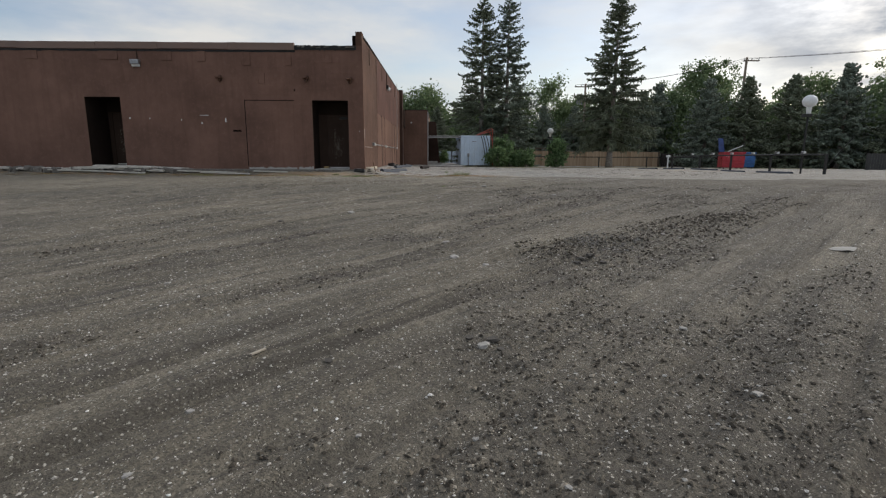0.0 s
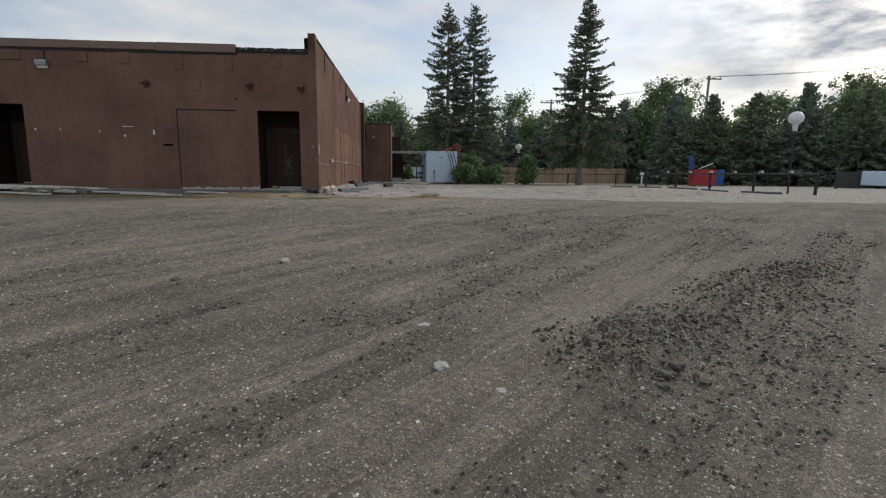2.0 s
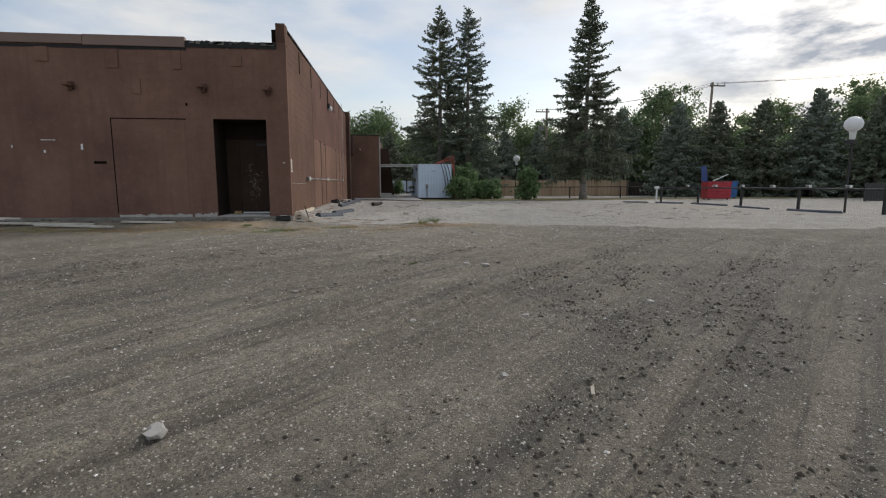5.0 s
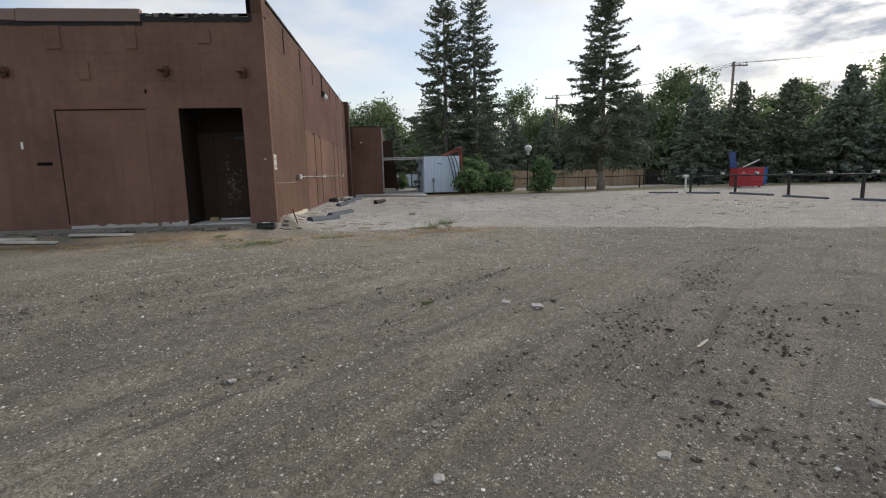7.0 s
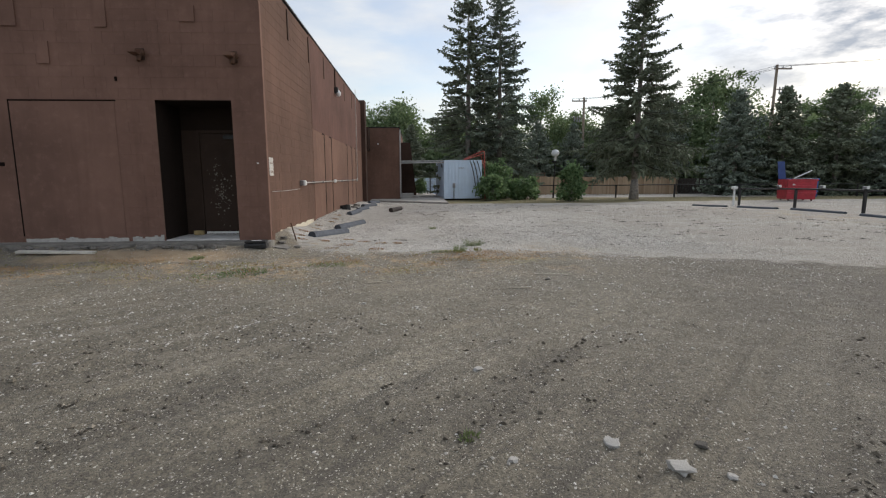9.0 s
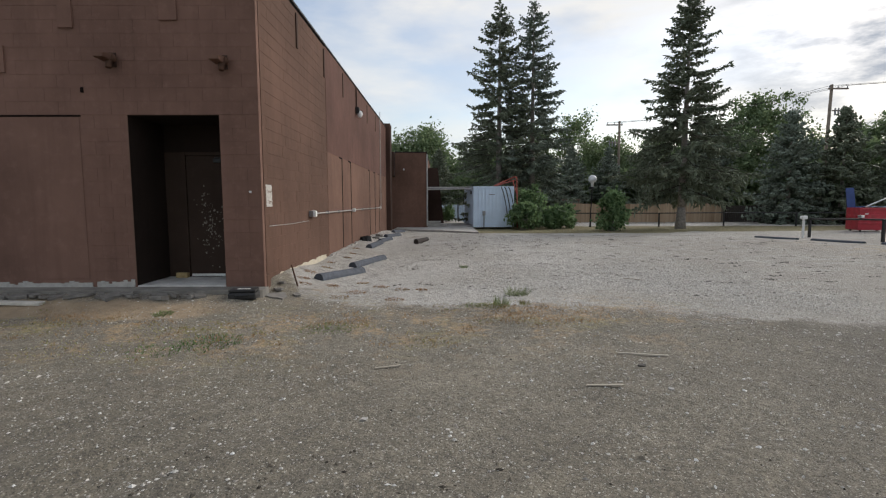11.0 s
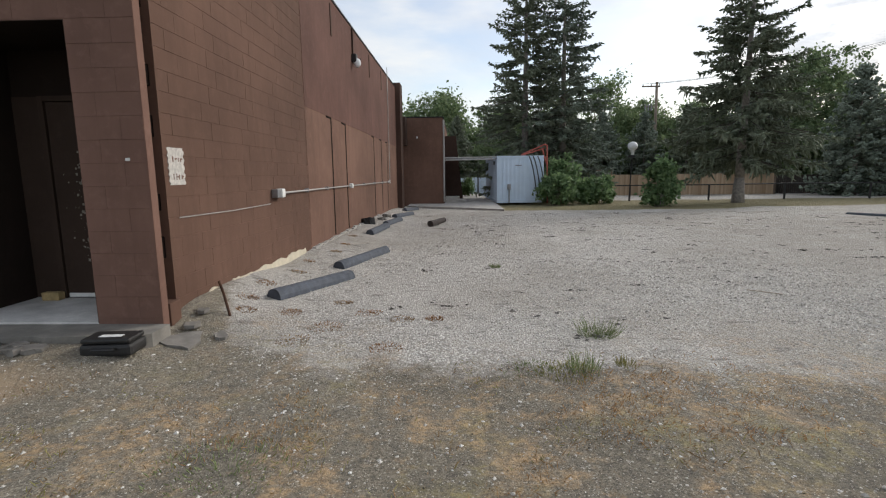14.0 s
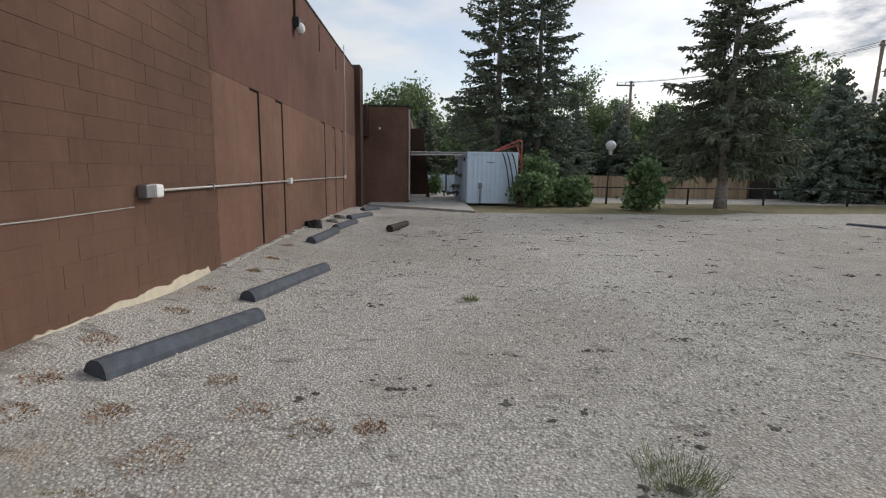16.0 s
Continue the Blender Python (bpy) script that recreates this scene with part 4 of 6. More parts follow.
for i in range(22):
    slab_piece(-16.8 + 0.33 * i + rng.uniform(-0.1, 0.1), 19.55 + rng.uniform(-0.2, 0.2), 0.3 + 0.4 * rng.random(), 0.25, 0.12 + 0.10 * rng.random(), rng.uniform(0, 180))
for x, y, l, t in ((-13.2, 19.25, 2.6, 8), (-12.6, 19.2, 2.9, -9), (-14.2, 19.5, 1.9, 14), (-11.2, 19.7, 1.6, 4), (-9.0, 19.35, 2.2, 3), (-8.2, 19.1, 1.9, -4), (-6.6, 19.5, 1.3, 2)):
    bm = box(B(), -l / 2, l / 2, -0.06, 0.06, -0.02, 0.02, 0.004)
    ob = part("board", bm, plain("weathered_board", (0.56, 0.53, 0.47), 0.9, 0, 0.3, 3))
    ob.matrix_world = pose(x, y, float(height(x, y)) + 0.05, 4, 1.5, t)
    tagged(ob, "weathered pale board lying on the ground", "board", "loose boards")


# wall brackets on the front
def bracket():
    b = thing("wall_bracket", "brown metal hood of a stripped wall light", "wall light", group="stripped wall lights")
    part("back_plate", box(B(), -0.07, 0.07, -0.03, 0.0, -0.09, 0.12, 0.006), m_dark_paint, b)
    bm = B()
    v = [bm.verts.new(c) for c in ((-0.10, -0.03, 0.10), (0.06, -0.03, 0.10), (0.06, -0.30, 0.05), (-0.10, -0.30, 0.05),
                                   (-0.10, -0.03, -0.02), (0.06, -0.03, -0.02), (0.06, -0.30, -0.01), (-0.10, -0.30, -0.01))]
    for f in ((0, 1, 2, 3), (7, 6, 5, 4), (0, 4, 5, 1), (1, 5, 6, 2), (2, 6, 7, 3), (3, 7, 4, 0)):
        bm.faces.new([v[i] for i in f])
    bmesh.ops.bevel(bm, geom=list(bm.edges), offset=0.008, segments=2, affect="EDGES")
    part("hood", bm, m_paint, b)
    bm = tube(B(), (0.02, -0.10, 0.0), (0.02, -0.13, -0.13), 0.05, 0.04, 12)
    part("socket", bm, m_rust, b, "rusty empty lamp socket")
    bm = B()
    ball(bm, (0.07, -0.08, 0.02), 0.05, (1, 0.8, 1.2), 12, 8)
    part("hornet_nest", bm, m_rust, b, "rusty lump of broken fitting")
    return b


br = bracket()
br.matrix_world = pose(-3.60, FRONT, 4.43)
for x in (-5.30, -8.69):
    copy_thing(br, pose(x, FRONT, 4.47))


def wall_pack(x, z):
    b = thing("flood_light", "grey wall-mounted flood light under the roof edge", "flood light", at=(x, FRONT, z))
    hs = part("housing", box(B(), -0.17, 0.17, -0.16, 0, -0.02, 0.16, 0.02), m_steel, b)
    bm = B()
    v = [bm.verts.new(c) for c in ((-0.16, -0.165, 0.13), (0.16, -0.165, 0.13), (0.16, -0.05, -0.10), (-0.16, -0.05, -0.10),
                                   (-0.16, -0.02, 0.13), (0.16, -0.02, 0.13), (0.16, -0.02, -0.10), (-0.16, -0.02, -0.10))]
    for f in ((0, 3, 2, 1), (4, 5, 6, 7), (0, 1, 5, 4), (1, 2, 6, 5), (2, 3, 7, 6), (3, 0, 4, 7)):
        bm.faces.new([v[i] for i in f])
    part("lens", bm, m_globe, hs, "pale frosted lens")
    part("conduit", tube(B(), (0.06, -0.03, 0.15), (0.06, -0.03, 0.78), 0.018), m_dark_paint, b)
    return b


wall_pack(-11.9, 4.98)

fl = thing("flood_light", "dark caged bulkhead lamp on the side wall", "flood light", at=(SIDE, 29.9, 5.33))
part("housing", box(B(), 0.0, 0.14, -0.10, 0.10, -0.02, 0.20, 0.02), m_black, fl)
part("bulb", ball(B(), (0.14, 0.0, -0.02), 0.10, (1, 1, 1.15)), m_globe, fl, "clear white glass bulb cover")
bm = B()
for i in range(4):
    a = i * 0.785
    tube(bm, (0.14 + 0.11 * math.cos(a), 0.11 * math.sin(a), 0.10), (0.14 - 0.02 * math.cos(a), -0.02 * math.sin(a), -0.15), 0.006, 0.006, 6)
part("cage", bm, m_black, fl)
part("feed_pipe", tube(B(), (0.03, 0, 0.2), (0.03, 0, 0.86), 0.022), m_dark_paint, fl)

# conduit along the side wall
c = thing("wall_conduit", "thin galvanised conduit with boxes fixed to the side wall", "conduit")
X = SIDE + 0.045
part("pipe_run", path_tube(B(), [(X, 23.75, 2.05), (X, 29.0, 2.05), (X, 36.2, 2.05), (X, 36.32, 2.17), (X, 36.32, 6.5)], 0.015), m_pipe, c)
part("junction_box", box(B(), SIDE, SIDE + 0.10, 23.53, 23.68, 1.985, 2.115, 0.012), m_steel, c, "grey metal outlet box")
bm = box(B(), SIDE, SIDE + 0.12, 23.685, 23.83, 1.98, 2.12, 0.03)
part("outlet_cover", bm, m_white, c, "white bubble outlet cover")
part("coupling_box", box(B(), SIDE, SIDE + 0.09, 28.93, 29.09, 1.99, 2.11, 0.02), m_white, c, "pale round coupling box")
part("elbow_box", box(B(), SIDE, SIDE + 0.07, 36.15, 36.28, 1.99, 2.11, 0.02), m_white, c)
for y in (25.2, 26.6, 30.8, 32.6, 34.4):
    part("strap", box(B(), SIDE, SIDE + 0.07, y - 0.015, y + 0.015, 2.015, 2.085, 0.004), m_steel, c)
bm = path_tube(B(), [(SIDE + 0.008, 20.98, 1.905), (SIDE + 0.008, 22.2, 1.89), (SIDE + 0.008, 23.45, 1.90)], 0.006, 6)
tagged(part("old_wire", bm, m_pipe), "thin pale old wire along the block wall", "wire")

# whitewashed patch with illegible strokes
s = thing("painted_notice", "white painted notice with faded illegible brown strokes", "notice")
bm = B()
edge = [(20.875 + 0.014 * math.sin(i * 2.1), 2.235 + i * 0.0205) for i in range(19)] + [(21.155 + 0.014 * math.sin(i * 1.7), 2.235 + i * 0.0205) for i in range(18, -1, -1)]
lo, hi = [bm.verts.new((SIDE - 0.004, y, z)) for y, z in edge], [bm.verts.new((SIDE + 0.0042, y, z)) for y, z in edge]
bm.faces.new(hi[::-1])
for i in range(len(edge)):
    j = (i + 1) % len(edge)
    bm.faces.new((lo[i], lo[j], hi[j], hi[i]))
part("white_ground", bm, plain("chalky_whitewash", (0.52, 0.49, 0.45), 0.9, 0, 0.35, 30, 90, 0.2), s)
bm = B()
rng = random.Random(8)
for row, z in enumerate((2.46, 2.28)):
    for i in range(4):
        y = 20.95 + i * 0.047 + rng.uniform(-0.005, 0.005)
        box(bm, SIDE + 0.003, SIDE + 0.0065, y, y + 0.008 + 0.01 * rng.random(), z + 0.02 * rng.random(), z + 0.05 + rng.uniform(-0.02, 0.02))
        if i % 2:
            box(bm, SIDE + 0.003, SIDE + 0.0062, y, y + 0.04, z + 0.03, z + 0.042)
tagged(part("stroke", bm, m_paint, s, "smudged brown strokes"), kind="stuff")

# small marks on the front wall
bm = B()
for x, z, w, h in ((-8.60, 2.80, 0.05, 0.16), (-10.35, 2.85, 0.03, 0.06), (-11.6, 2.9, 0.03, 0.05), (-9.6, 3.05, 0.36, 0.02), (-9.55, 2.72, 0.05, 0.07), (-12.4, 2.9, 0.05, 0.06), (-3.28, 2.46, 0.04, 0.025)):
    box(bm, x, x + w, FRONT - 0.0045, FRONT + 0.004, z, z + h)
part("chip_mark", bm, m_white, wall_front, "white chips in the brown paint")
bm = B()
box(bm, -8.30, -7.98, FRONT - 0.010, FRONT + 0.004, 2.43, 2.50)
box(bm, -5.81, -5.77, FRONT - 0.018, FRONT + 0.004, 4.00, 4.08)
part("slot", bm, m_joint, wall_front, "dark slot left by a removed fitting")

# ---- annexes behind ----
bm = B()
box(bm, -6.0, -1.15, 42.30, 52.0, 0.4, 5.22)
annex = tagged(part("annex", bm, m_paint), "brown painted lower annex with a plain wall", "building", kind="structure")
part("annex_coping", box(B(), -6.0, -1.11, 42.26, 52.0, 5.222, 5.27), m_tar, annex)
part("drain_pipe", tube(B(), (-1.10, 42.26, 0.9), (-1.10, 42.26, 5.1), 0.045), m_pipe, annex, "pale upright drain pipe")
bm = box(B(), -2.52, -2.44, 42.2, 42.3, 4.18, 4.28, 0.02)
part("wall_lamp", bm, m_white, annex, "small white wall lamp")
part("vent_hood", box(B(), -3.45, -2.98, 41.4, 42.3, 3.8, 5.2, 0.03), m_dark_paint, annex, "dark duct box in the corner")
bm = B()
lo = [(-1.14, 46, 0.5), (-0.05, 46, 0.5), (-0.05, 49, 0.5), (-1.14, 49, 0.5)]
hi = [(-1.14, 46, 4.55), (-0.50, 46, 4.55), (-0.50, 49, 4.55), (-1.14, 49, 4.55)]
vs = [bm.verts.new(p) for p in lo + hi]
for f in ((0, 1, 5, 4), (1, 2, 6, 5), (2, 3, 7, 6), (3, 0, 4, 7), (4, 5, 6, 7), (3, 2, 1, 0)):
    bm.faces.new([vs[i] for i in f])
tagged(part("sloped_buttress", bm, m_dark_paint), "dark brown projecting wall with a sloped edge", "building", kind="structure")

bm = prism(B(), [(-2.9, 40.6), (-0.2, 38.9), (1.62, 37.5), (1.60, 41.5), (1.30, 56.0), (-1.1, 56.0), (-1.1, 42.28), (-2.9, 42.28)], 0.5, 0.80)
tagged(part("walkway", bm, m_conc), "pale concrete walkway between annex and container", "walkway", kind="structure")
st = thing("concrete_steps", "low grey concrete steps beside the annex", "steps")
part("step", box(B(), -1.08, 0.05, 43.2, 44.4, 0.80, 0.95, 0.015), m_conc, st)
part("step", box(B(), -1.08, -0.3, 43.4, 44.4, 0.952, 1.10, 0.015), m_conc, st)

# ---- shipping container and pipes ----
cont = thing("shipping_container", "pale blue-white ribbed shipping container behind shrubs", "container", at=(1.66, 42.3, 0.79), turn=2.5)
W, L, H = 2.44, 6.06, 2.44
bm = B()
box(bm, 0.06, W - 0.06, 0.05, L - 0.05, 0.12, H - 0.06)
part("body", bm, m_cont, cont)
for i in range(11):
    x = 0.13 + i * (W - 0.3) / 10
    part("rib", box(B(), x - 0.05, x + 0.05, 0.018, 0.052, 0.16, H - 0.12, 0.012), m_cont, cont)
for i in range(24):
    y = 0.2 + i * (L - 0.4) / 23
    part("rib", box(B(), 0.028, 0.062, y - 0.07, y + 0.07, 0.16, H - 0.12, 0.012), m_cont, cont)
for x, y in ((0, 0), (W - 0.12, 0), (0, L - 0.12), (W - 0.12, L - 0.12)):
    part("corner_post", box(B(), x, x + 0.12, y, y + 0.12, 0.0, H, 0.008), m_cont, cont)
part("top_rail", box(B(), 0.121, W - 0.121, 0.0, 0.1, H - 0.12, H - 0.002, 0.006), m_cont, cont)
part("bottom_rail", box(B(), 0.121, W - 0.121, 0.0, 0.1, 0.0, 0.15, 0.006), m_cont, cont)
part("side_top_rail", box(B(), 0.0, 0.09, 0.121, L - 0.121, H - 0.1, H - 0.002, 0.006), m_cont, cont)
part("side_bottom_rail", box(B(), 0.0, 0.09, 0.121, L - 0.121, 0.0, 0.15, 0.006), m_cont, cont)
bm = box(B(), 0.55, 0.72, -0.08, 0.016, 0.70, 0.98, 0.02)
tube(bm, (0.635, -0.04, 0.0), (0.635, -0.04, 0.7), 0.03)
part("meter_box", bm, m_steel, cont, "grey electric meter box on a pipe")
part("rust_streak", box(B(), 0.95, 1.28, 0.012, 0.0185, 1.93, 1.96), m_rust, cont)
bm = box(B(), -0.05, -0.0, 1.0, 1.3, 2.0, 2.2, 0.01)
part("vent", bm, m_black, cont, "small black side vent")

op = thing("overhead_pipes", "two pale pipes bridging annex and container", "pipes")
part("pipe_run", tube(B(), (-1.10, 42.35, 3.17), (2.25, 42.75, 3.20), 0.028), m_pipe, op)
part("pipe_run", tube(B(), (-1.10, 42.6, 3.05), (2.25, 43.0, 3.10), 0.03), m_pipe, op)
part("canopy_edge", box(B(), -1.08, 2.0, 44.4, 45.6, 3.15, 3.20, 0.01), m_steel, op, "dull grey canopy edge")

fr = thing("tube_frame", "red tubular steel frame leaning beside the container", "steel frame")
part("tube_bar", path_tube(B(), [(4.35, 42.6, 0.75), (4.28, 42.6, 3.75), (4.15, 42.55, 3.80), (2.95, 42.7, 3.28)], 0.035), m_orange, fr)
part("tube_bar", path_tube(B(), [(4.22, 42.9, 3.62), (3.0, 43.0, 3.26)], 0.03), m_orange, fr)
part("tube_bar", path_tube(B(), [(4.05, 42.7, 3.6), (4.2, 42.62, 3.05), (4.33, 42.6, 2.6)], 0.03), m_orange, fr)
for i, x in enumerate((3.55, 3.75, 3.98)):
    pts = [(x - 0.35 + 0.5 * u, 42.16 - 0.03 * i, 3.28 - 0.1 * u - 1.8 * u * u) for u in (0.2, 0.4, 0.6, 0.8, 1.0)]
    part("hose", path_tube(B(), pts, 0.028), m_black, fr, "black hanging hose")

# ---- parking kerbs and clutter on the gravel ----
def kerb_mesh(length):
    bm = B()
    prof = [(-0.105, 0.0), (-0.098, 0.05), (-0.07, 0.105), (-0.03, 0.130), (0.03, 0.130), (0.07, 0.105), (0.098, 0.05), (0.105, 0.0)]
    n = 14
    rows = []
    for i in range(n + 1):
        y = (i / n - 0.5) * length
        rows.append([bm.verts.new((a * (1 + 0.03 * noise.noise(Vector((i, a * 9, length)))), y, z + 0.006 * noise.noise(Vector((i * 0.8, a * 13, 5))))) for a, z in prof])
    for r0, r1 in zip(rows, rows[1:]):
        for a, b, c, d in zip(r0, r0[1:], r1[1:], r1):
            bm.faces.new((a, b, c, d))
    bm.faces.new(rows[0])
    bm.faces.new(rows[-1][::-1])
    return bm


def kerb(x0, y0, x1, y1, label="rounded grey concrete parking kerb lying on gravel", sink=0.012):
    l = math.hypot(x1 - x0, y1 - y0)
    ob = part("parking_kerb", kerb_mesh(l), m_stop)
    x, y = (x0 + x1) / 2, (y0 + y1) / 2
    ob.matrix_world = pose(x, y, (float(height(x0, y0)) + float(height(x1, y1))) / 2 - sink, math.degrees(math.atan2(float(height(x1, y1)) - float(height(x0, y0)), l)), 0, -math.degrees(math.atan2(x1 - x0, y1 - y0)))
    return tagged(ob, label, "parking kerb", "parking kerbs")


for k4 in ((-2.56, 21.75, -2.02, 23.45), (-2.33, 24.05, -1.84, 26.0), (-2.55, 28.2, -2.42, 30.2), (-2.50, 30.6, -2.33, 32.7), (-2.6, 33.4, -2.2, 35.6), (-2.6, 36.6, -2.25, 38.6)):
    kerb(*k4)
for k4 in ((14.7, 21.0, 14.6, 23.1), (14.5, 24.0, 14.65, 26.1), (14.8, 26.9, 14.5, 29.0), (14.2, 29.4, 14.0, 31.5), (13.7, 31.9, 13.4, 34.0)):
    kerb(*k4, "flat pale concrete parking kerb by the rail fence", 0.06)

bm = tube(B(), (0, -0.72, 0.09), (0, 0.72, 0.09), 0.10, 0.085, 12)
for v in bm.verts:
    v.co += 0.015 * noise.noise_vector(v.co * 5)
lg = part("log", bm, m_logm)
lg.matrix_world = pose(-1.02, 31.7, float(height(-1.02, 31.7)) - 0.01, 0, 0, -15)
tagged(lg, "short dark weathered log lying on gravel", "log")
slab_piece(-2.98, 30.4, 0.42, 0.3, 0.20, 10, "black_block", m_black, label="small black block beside the wall", cat="block", grp="loose blocks")
for x, y in ((-2.85, 33.2), (-2.8, 31.9)):
    slab_piece(x, y, 0.3, 0.22, 0.1, 30)

cs = thing("plastic_case", "black plastic case lying on soil by the corner", "case", at=(-3.23, 19.93, 0.885), turn=5)
part("case_body", box(B(), -0.205, 0.205, -0.13, 0.13, -0.02, 0.085, 0.03), m_black, cs)
lid = part("case_lid", box(B(), -0.195, 0.195, -0.12, 0.12, 0.088, 0.13, 0.018), m_black, cs)
part("case_label", box(B(), -0.08, 0.10, -0.06, 0.0, 0.128, 0.1325), m_white, lid, "pale sticker")
part("case_handle", path_tube(B(), [(-0.08, -0.125, 0.05), (-0.08, -0.16, 0.05), (0.08, -0.16, 0.05), (0.08, -0.125, 0.05)], 0.012), m_black, cs)

bm = path_tube(B(), [(-2.70, 20.95, 0.80), (-2.80, 21.02, 1.10), (-2.83, 21.0, 1.24)], 0.014, 6)
tagged(part("stake", bm, m_rust), "thin rusty stake standing beside the wall", "stake")
bm = box(B(), -0.24, 0.24, -0.012, 0.012, 0, 0.014, 0.003)
sk = part("lath", bm, plain("split_lath", (0.52, 0.46, 0.38), 0.9))
sk.matrix_world = pose(1.75, 17.35, float(height(1.75, 17.35)) + 0.006, 0, 0, -12)
tagged(sk, "splintered pale wooden lath on dark soil", "lath")
for x, y, t, l in ((1.05, 8.7, 70, 0.16), (2.1, 11.6, 40, 0.22), (-0.75, 17.0, 20, 0.24), (3.6, 22.4, -40, 0.4), (-1.2, 3.1, 60, 0.12), (1.1, 16.5, 0, 0.3)):
    bm = box(B(), -l / 2, l / 2, -0.012, 0.012, 0, 0.012, 0.003)
    ob = part("wood_splinter", bm, plain("bleached_splinter", (0.48, 0.42, 0.34), 0.9))
    ob.matrix_world = pose(x, y, float(height(x, y)) + 0.006, 0, 0, t)
    tagged(ob, "small bleached wood splinter on the ground", "splinter", "wood splinters")

# ---- rail fences ----
def rail_fence(name, posts, rail_z, group, bases=None):
    f = thing(name, "black steel rail fence with a single top rail", "fence")
    tops = []
    for x, y in posts:
        z = float(height(x, y))
        part("post", box(B(), x - 0.042, x + 0.042, y - 0.042, y + 0.042, z - 0.1, z + rail_z, 0.006), m_black, f)
        tops.append((x, y, z + rail_z - 0.03))
    for a, b in zip(tops, tops[1:]):
        part("rail", tube(B(), a, b, 0.034), m_black, f)
    return f, tops


fence1, tops1 = rail_fence("rail_fence", [(15.55, 20.3), (15.6, 23.8), (15.6, 27.05), (15.55, 30.2), (15.5, 33.7)], 0.83, "")
rail_fence("rail_fence", [(5.2, 46.0), (9.8, 46.0), (14.42, 46.0), (18.8, 46.0), (23.7, 46.0), (28.2, 45.9), (32.7, 45.8), (37.2, 45.6)], 0.95, "")
for i, (x, y) in enumerate(((15.6, 21.7), (15.6, 23.4), (15.6, 25.2), (15.6, 27.05), (15.57, 28.9), (15.55, 31.2))):
    z = float(height(x, y)) + 0.83
    o = thing("outlet_box", "white weathered outlet box on a black rail", "outlet box", at=(x, y, z + 0.02), group="outlet boxes")
    bb = part("box_body", box(B(), -0.05, 0.05, -0.10, 0.10, 0.0, 0.10, 0.012), m_white, o)
    part("flap", box(B(), -0.062, -0.051, -0.08, 0.08, 0.01, 0.09, 0.004), m_steel, bb)
    part("clamp", box(B(), -0.03, 0.03, -0.03, 0.03, -0.05, -0.001, 0.004), m_black, o)
z = float(height(15.2, 33.6))
o = thing("outlet_post", "white outlet post with a boxed head on gravel", "outlet post", at=(15.15, 33.6, z))
part("stem", box(B(), -0.035, 0.035, -0.035, 0.035, -0.05, 0.78, 0.008), m_white, o)
part("head", box(B(), -0.12, 0.12, -0.08, 0.08, 0.78, 0.93, 0.03), m_white, o)
bm = tube(B(), (15.62, 20.3, 1.2), (15.95, 19.6, 2.35), 0.018)
tagged(part("leaning_bar", bm, m_black), "thin black bar leaning at the fence end", "bar")


def globe_lamp(x, y, top, lean, label):
    z = float(height(x, y))
    l = thing("globe_lamp", label, "street lamp", at=(x, y, z), group="globe lamps")
    h = top - z
    pole = part("pole", tube(B(), (0, 0, -0.1), (lean, 0, h - 0.52), 0.038, 0.035), m_black, l)
    part("neck", tube(B(), (lean, 0, h - 0.52), (lean, 0, h - 0.16), 0.08, 0.12, 16), m_white, l, "pale plastic neck")
    part("globe", ball(B(), (lean, 0, h), 0.28, (1, 1, 0.93)), m_globe, l, "white opal globe")
    part("collar", box(B(), lean - 0.22, lean + 0.12, -0.10, 0.10, h - 0.66, h - 0.525, 0.02), m_black, pole)
    return l


globe_lamp(15.7, 21.87, 3.92, 0.0, "black lamp post with a white opal globe by a rail fence")
globe_lamp(9.76, 46.0, 3.82, 0.1, "black lamp post with a white opal globe before a fence")


